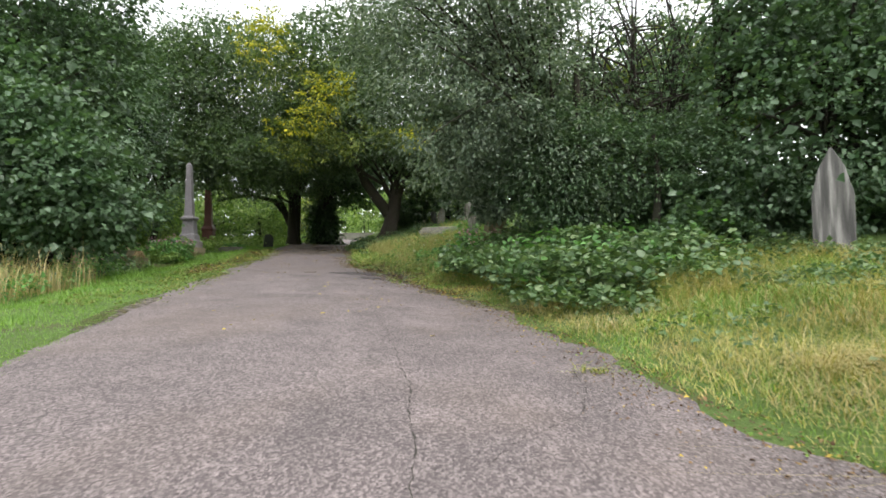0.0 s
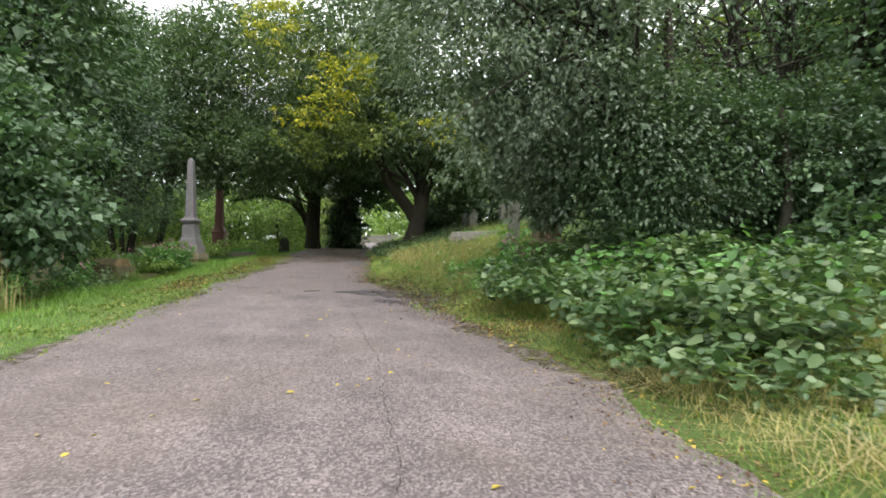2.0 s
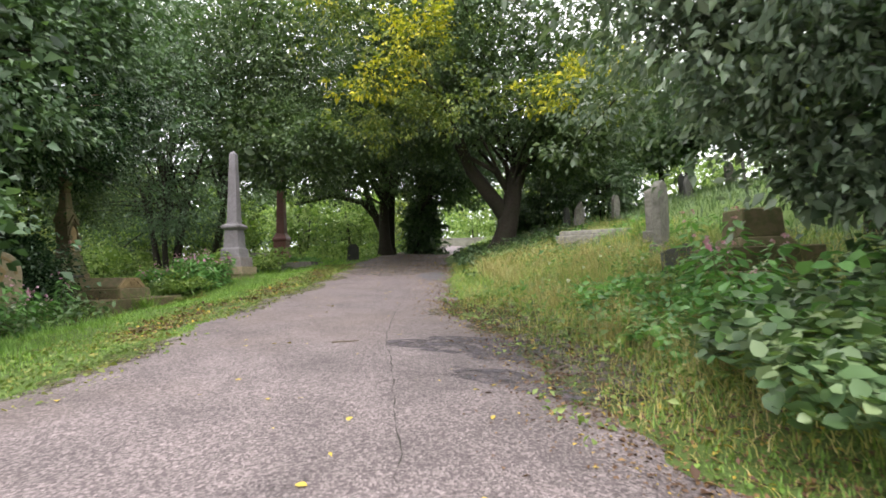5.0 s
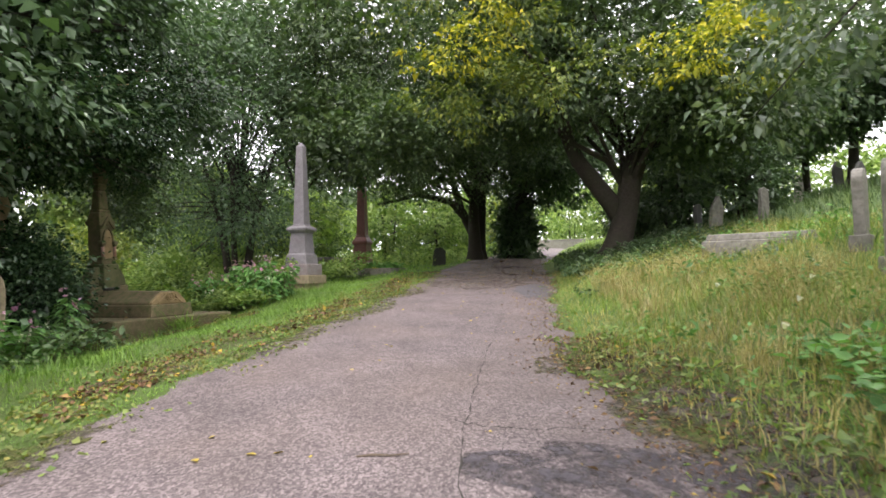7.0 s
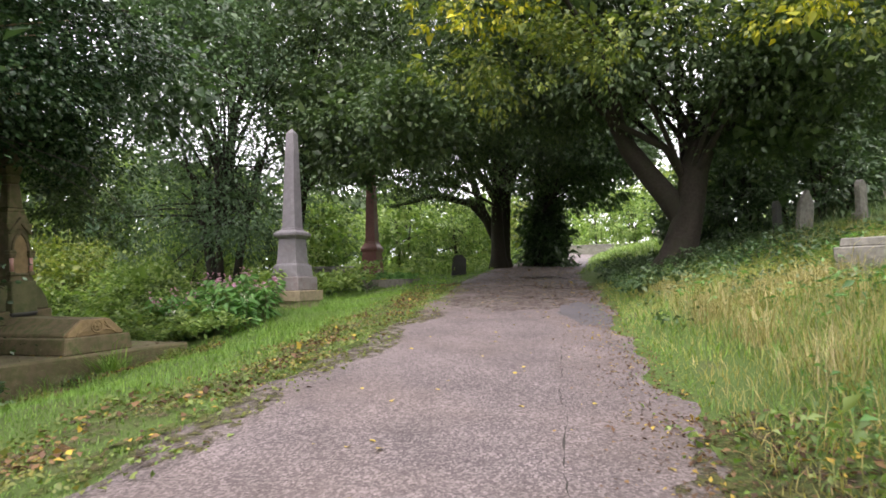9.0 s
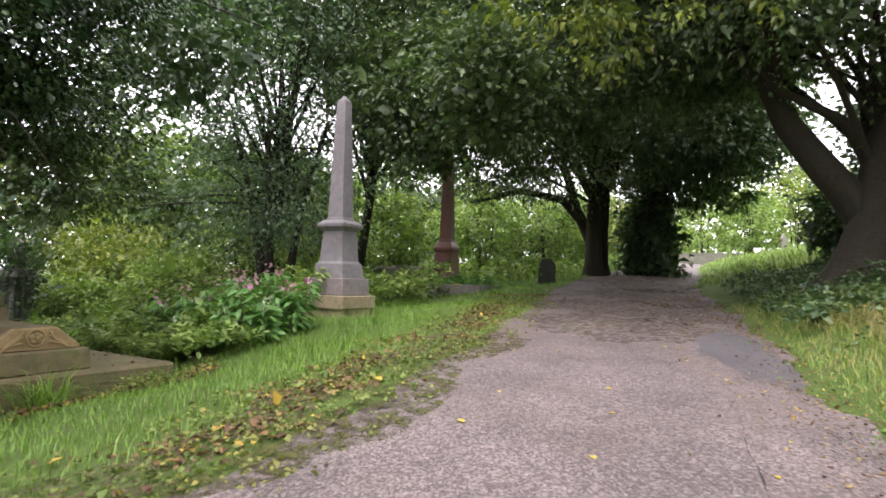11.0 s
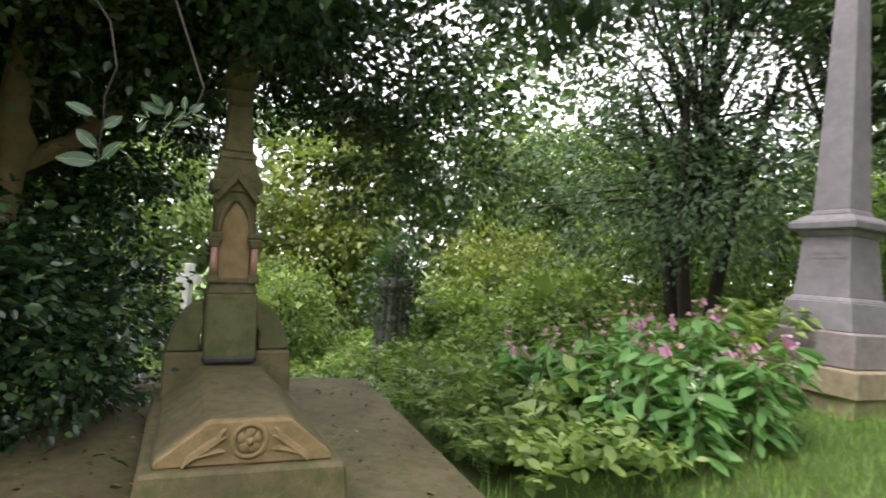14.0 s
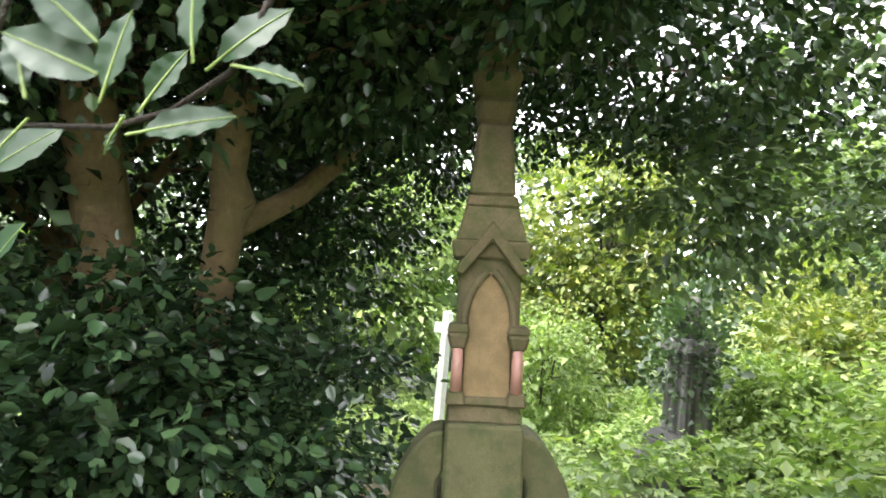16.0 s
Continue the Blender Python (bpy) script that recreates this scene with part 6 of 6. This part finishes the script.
for k, (x, y) in enumerate(flower_at):
    m = pose(x, y, gz(x, y) + 0.34 + 0.03 * (k % 3), 20 * math.sin(k), 25 * math.cos(k), 50 * k)
    if bind is None:
        bm = bmesh.new()
        bmesh.ops.create_cone(bm, cap_ends=False, segments=10, radius1=0.008, radius2=0.036, depth=0.05)
        bind = thing("bindweed_flower", (0, 0, 0), "white trumpet-shaped bindweed flower in the bank grass", "flower", "bindweed flowers")
        part("trumpet", bm, L_WHITE, bind)
        child("stalk", quick_mesh("stalk", *tube([(0, 0, -0.02), (0.02, 0, -0.16), (0.0, 0.02, -0.4)], [0.003, 0.003, 0.003], 5), M_STEM), bind)
        bind.matrix_basis = m
    else:
        copy_thing(bind, m)

one = None
for k in range(150):
    y = float(lr.uniform(6.5, 34))
    u = float(np.clip(lr.normal(0.6, 0.26), 0.04, 0.97))
    x = float(left_edge(y) + u * (right_edge(y) - left_edge(y)))
    z = float(road_z(x, y)) + 0.006
    m = pose(x, y, z, float(lr.normal(0, 8)), float(lr.normal(0, 8)), float(lr.uniform(0, 360)))
    if k % 50 == 0:
        me = quick_mesh("fallen_leaf", *rich_leaves(np.random.default_rng(600 + k), np.zeros((1, 3)), np.array([[3.0, 0, 0]]), 0.055 + 0.012 * (k // 50), 0.65, 8.0), L_YFALL)
        one = tagged(new("fallen_leaf", me), "yellow fallen leaf lying on the tarmac", "leaf", "fallen leaves")
        one.matrix_basis = m
    else:
        copy_thing(one, m)

stick = new("stick", quick_mesh("stick", *tube([(-0.17, -0.03, 0.0), (-0.06, 0.005, 0.004), (0.05, 0.0, 0.002), (0.17, 0.04, 0.006)], [0.008, 0.01, 0.009, 0.005], 6), M_TWIG))
stick.matrix_world = pose(-3.76, 16.08, float(road_z(-3.76, 16.08)) + 0.009, 0, 0, 12)
tagged(stick, "short brown stick lying on the tarmac", "stick")

flowers = thing("grave_flowers", (-12.95, 34.15, gz(-12.95, 34.15)), "yellow flowers in a small pot by the kerb", "flowers")
bm = bmesh.new()
bmesh.ops.create_cone(bm, cap_ends=True, segments=12, radius1=0.06, radius2=0.085, depth=0.16, matrix=Matrix.Translation((0, 0, 0.08)))
part("pot", bm, M_DARKSTONE, flowers)
fr = np.random.default_rng(9)
for dx, dy in ((-0.13, 0), (0.12, 0.03), (0, 0.1), (0.03, -0.08)):
    child("bloom", quick_mesh("bloom", *leaves(fr, np.repeat([[dx, dy, 0.28]], 16, 0), unit(fr.normal(0, 1, (16, 3))) * 2, 0.10, 0.8), L_YPETAL), flowers)

# holly sprigs that hang across the way, on twigs of the old tree
SPRIG = np.array((-10.816, 21.740, 3.705))
ALONG, RISE = np.array((-0.081, 0.992, 0.092)), np.array((0.063, -0.087, 0.994))
FRONT = np.cross(ALONG, RISE)
sp = np.random.default_rng(71)


def holly_leaf(base, angle, length, mat):
    """One broad oval leaf with a wavy edge, bowed along a pale midrib."""
    d = math.radians(angle)
    a = unit(ALONG * math.cos(d) + RISE * math.sin(d) + FRONT * sp.uniform(-0.35, 0.35))
    n = unit(FRONT * 0.8 + RISE * sp.uniform(0.1, 0.7) + ALONG * sp.normal(0, 0.25))
    b = unit(np.cross(n, a))
    n = np.cross(a, b)
    k, wide, bow, dish = 15, length * sp.uniform(0.21, 0.27), sp.uniform(0.06, 0.2), sp.uniform(0.1, 0.4)
    v, t = [], []
    for i in range(k):
        s = i / (k - 1)
        w = wide * (math.sin(math.pi * s ** 0.85) ** 0.75 if 0 < i < k - 1 else 0.02) * (1 + 0.05 * (i % 2))
        mid = base + a * length * s - n * length * bow * s * s
        for c in (-1, -0.5, 0, 0.5, 1):
            v.append(mid + b * w * c + n * (abs(c) * w * dish + 0.0015 * math.sin(i * 1.7 + c * 2) * abs(c)))
    for i in range(k - 1):
        for c in range(4):
            q = i * 5 + c
            t += [(q, q + 1, q + 6), (q, q + 6, q + 5)]
    me = quick_mesh("leaf", np.array(v), np.array(t), mat)
    me.polygons.foreach_set("use_smooth", np.ones(len(t), bool))
    leaf = child("leaf", me, holly, "large glossy green holly leaf")
    rib = [base - a * 0.012 + n * 0.001] + [np.array(v[i * 5 + 2]) + n * 0.0006 for i in range(0, k, 2)]
    child("midrib", quick_mesh("midrib", *tube(np.array(rib), np.linspace(0.0014, 0.0004, len(rib)), 5), L_RIB), leaf, "pale green midrib")


def spot(x, z, y=0.0):
    return SPRIG + (ALONG * x + RISE * z + FRONT * y) * 0.01 - hol_at


for twig, rows, back in (([(-10.9, 0.7, -1.6), (-4.2, 0.5, -1.6), (0.9, 1.8, -1.6), (5.7, 4.9, -1.6), (8.4, 9.8, -1.6), (10.7, 16.1, -1.6)],
                          [(-3.4, 3.2, 73, 6.4), (-4.2, 4.4, 155, 8.6), (-0.4, -0.2, 16, 7), (0.2, 2.1, 51, 4.9), (5, 5.5, 41, 7.2), (7.4, 4.7, -10, 4.7), (-4.2, 6.8, 134, 6.7), (3.5, 6.2, 94, 5.9), (-10.5, 0.1, -126, 5.3), (-2.6, 0, -127, 2.2), (-10, 3.5, 110, 5.3), (-13.6, 2.4, -7, 3.6)], 0.0),
                         ([(-28.3, -15.6, -16.5), (-28, -7.8, -16.6), (-26.4, 2.2, -16.7), (-26, 11.3, -16.9), (-21.6, 23.8, -16.9)],
                          [(-29.2, -14.8, 177, 13.7), (-27.1, -13.6, 45, 10.7), (-29, -9.4, 135, 11.6), (-26.4, -1.1, 45, 9.4), (-30.1, 3.4, 150, 10.6)], -16.5)):
    path_pts = np.array([spot(x, z, y) for x, z, y in twig])
    child("twig", quick_mesh("twig", *tube(path_pts, np.linspace(0.0022, 0.004, len(twig)), 7), M_BARK), holly)
    for x, z, angle, length in rows:
        holly_leaf(spot(x, z, back + sp.normal(0, 0.5)), angle, length * 0.01, L_SPRIG)
child("limb", quick_mesh("limb", *tube(np.array([(-14.12, 20.19, 4.65), (-13.6, 20.5, 5.1), (-12.4, 21.0, 5.0), (-11.3, 21.6, 4.5)] + [spot(*(10.7, 16.1, -1.6)) + hol_at]) - hol_at, [0.03, 0.016, 0.009, 0.006, 0.004], 7), M_BARK), holly)
child("limb", quick_mesh("limb", *tube(np.array([(-12.4, 21.0, 5.0), (-11.7, 21.2, 4.5), (-11.2, 21.4, 4.2)] + [spot(*(-21.6, 23.8, -16.9)) + hol_at]) - hol_at, [0.008, 0.006, 0.005, 0.004], 7), M_BARK), holly)
thick_at = np.array([4.2, 19.6, gz(4.2, 19.6)])
for pts, rr in (([(3.6, 19.3, 6.4), (2.0, 20.2, 6.6), (0.6, 20.8, 5.9), (-0.7, 21.2, 4.5)], [0.05, 0.035, 0.02, 0.006]), ([(2.0, 20.2, 6.6), (1.2, 21.4, 7.2), (0.2, 22.0, 7.0)], [0.03, 0.02, 0.006])):
    child("limb", quick_mesh("limb", *tube(np.array(pts) - thick_at, rr, 7), M_BARK), thicket)
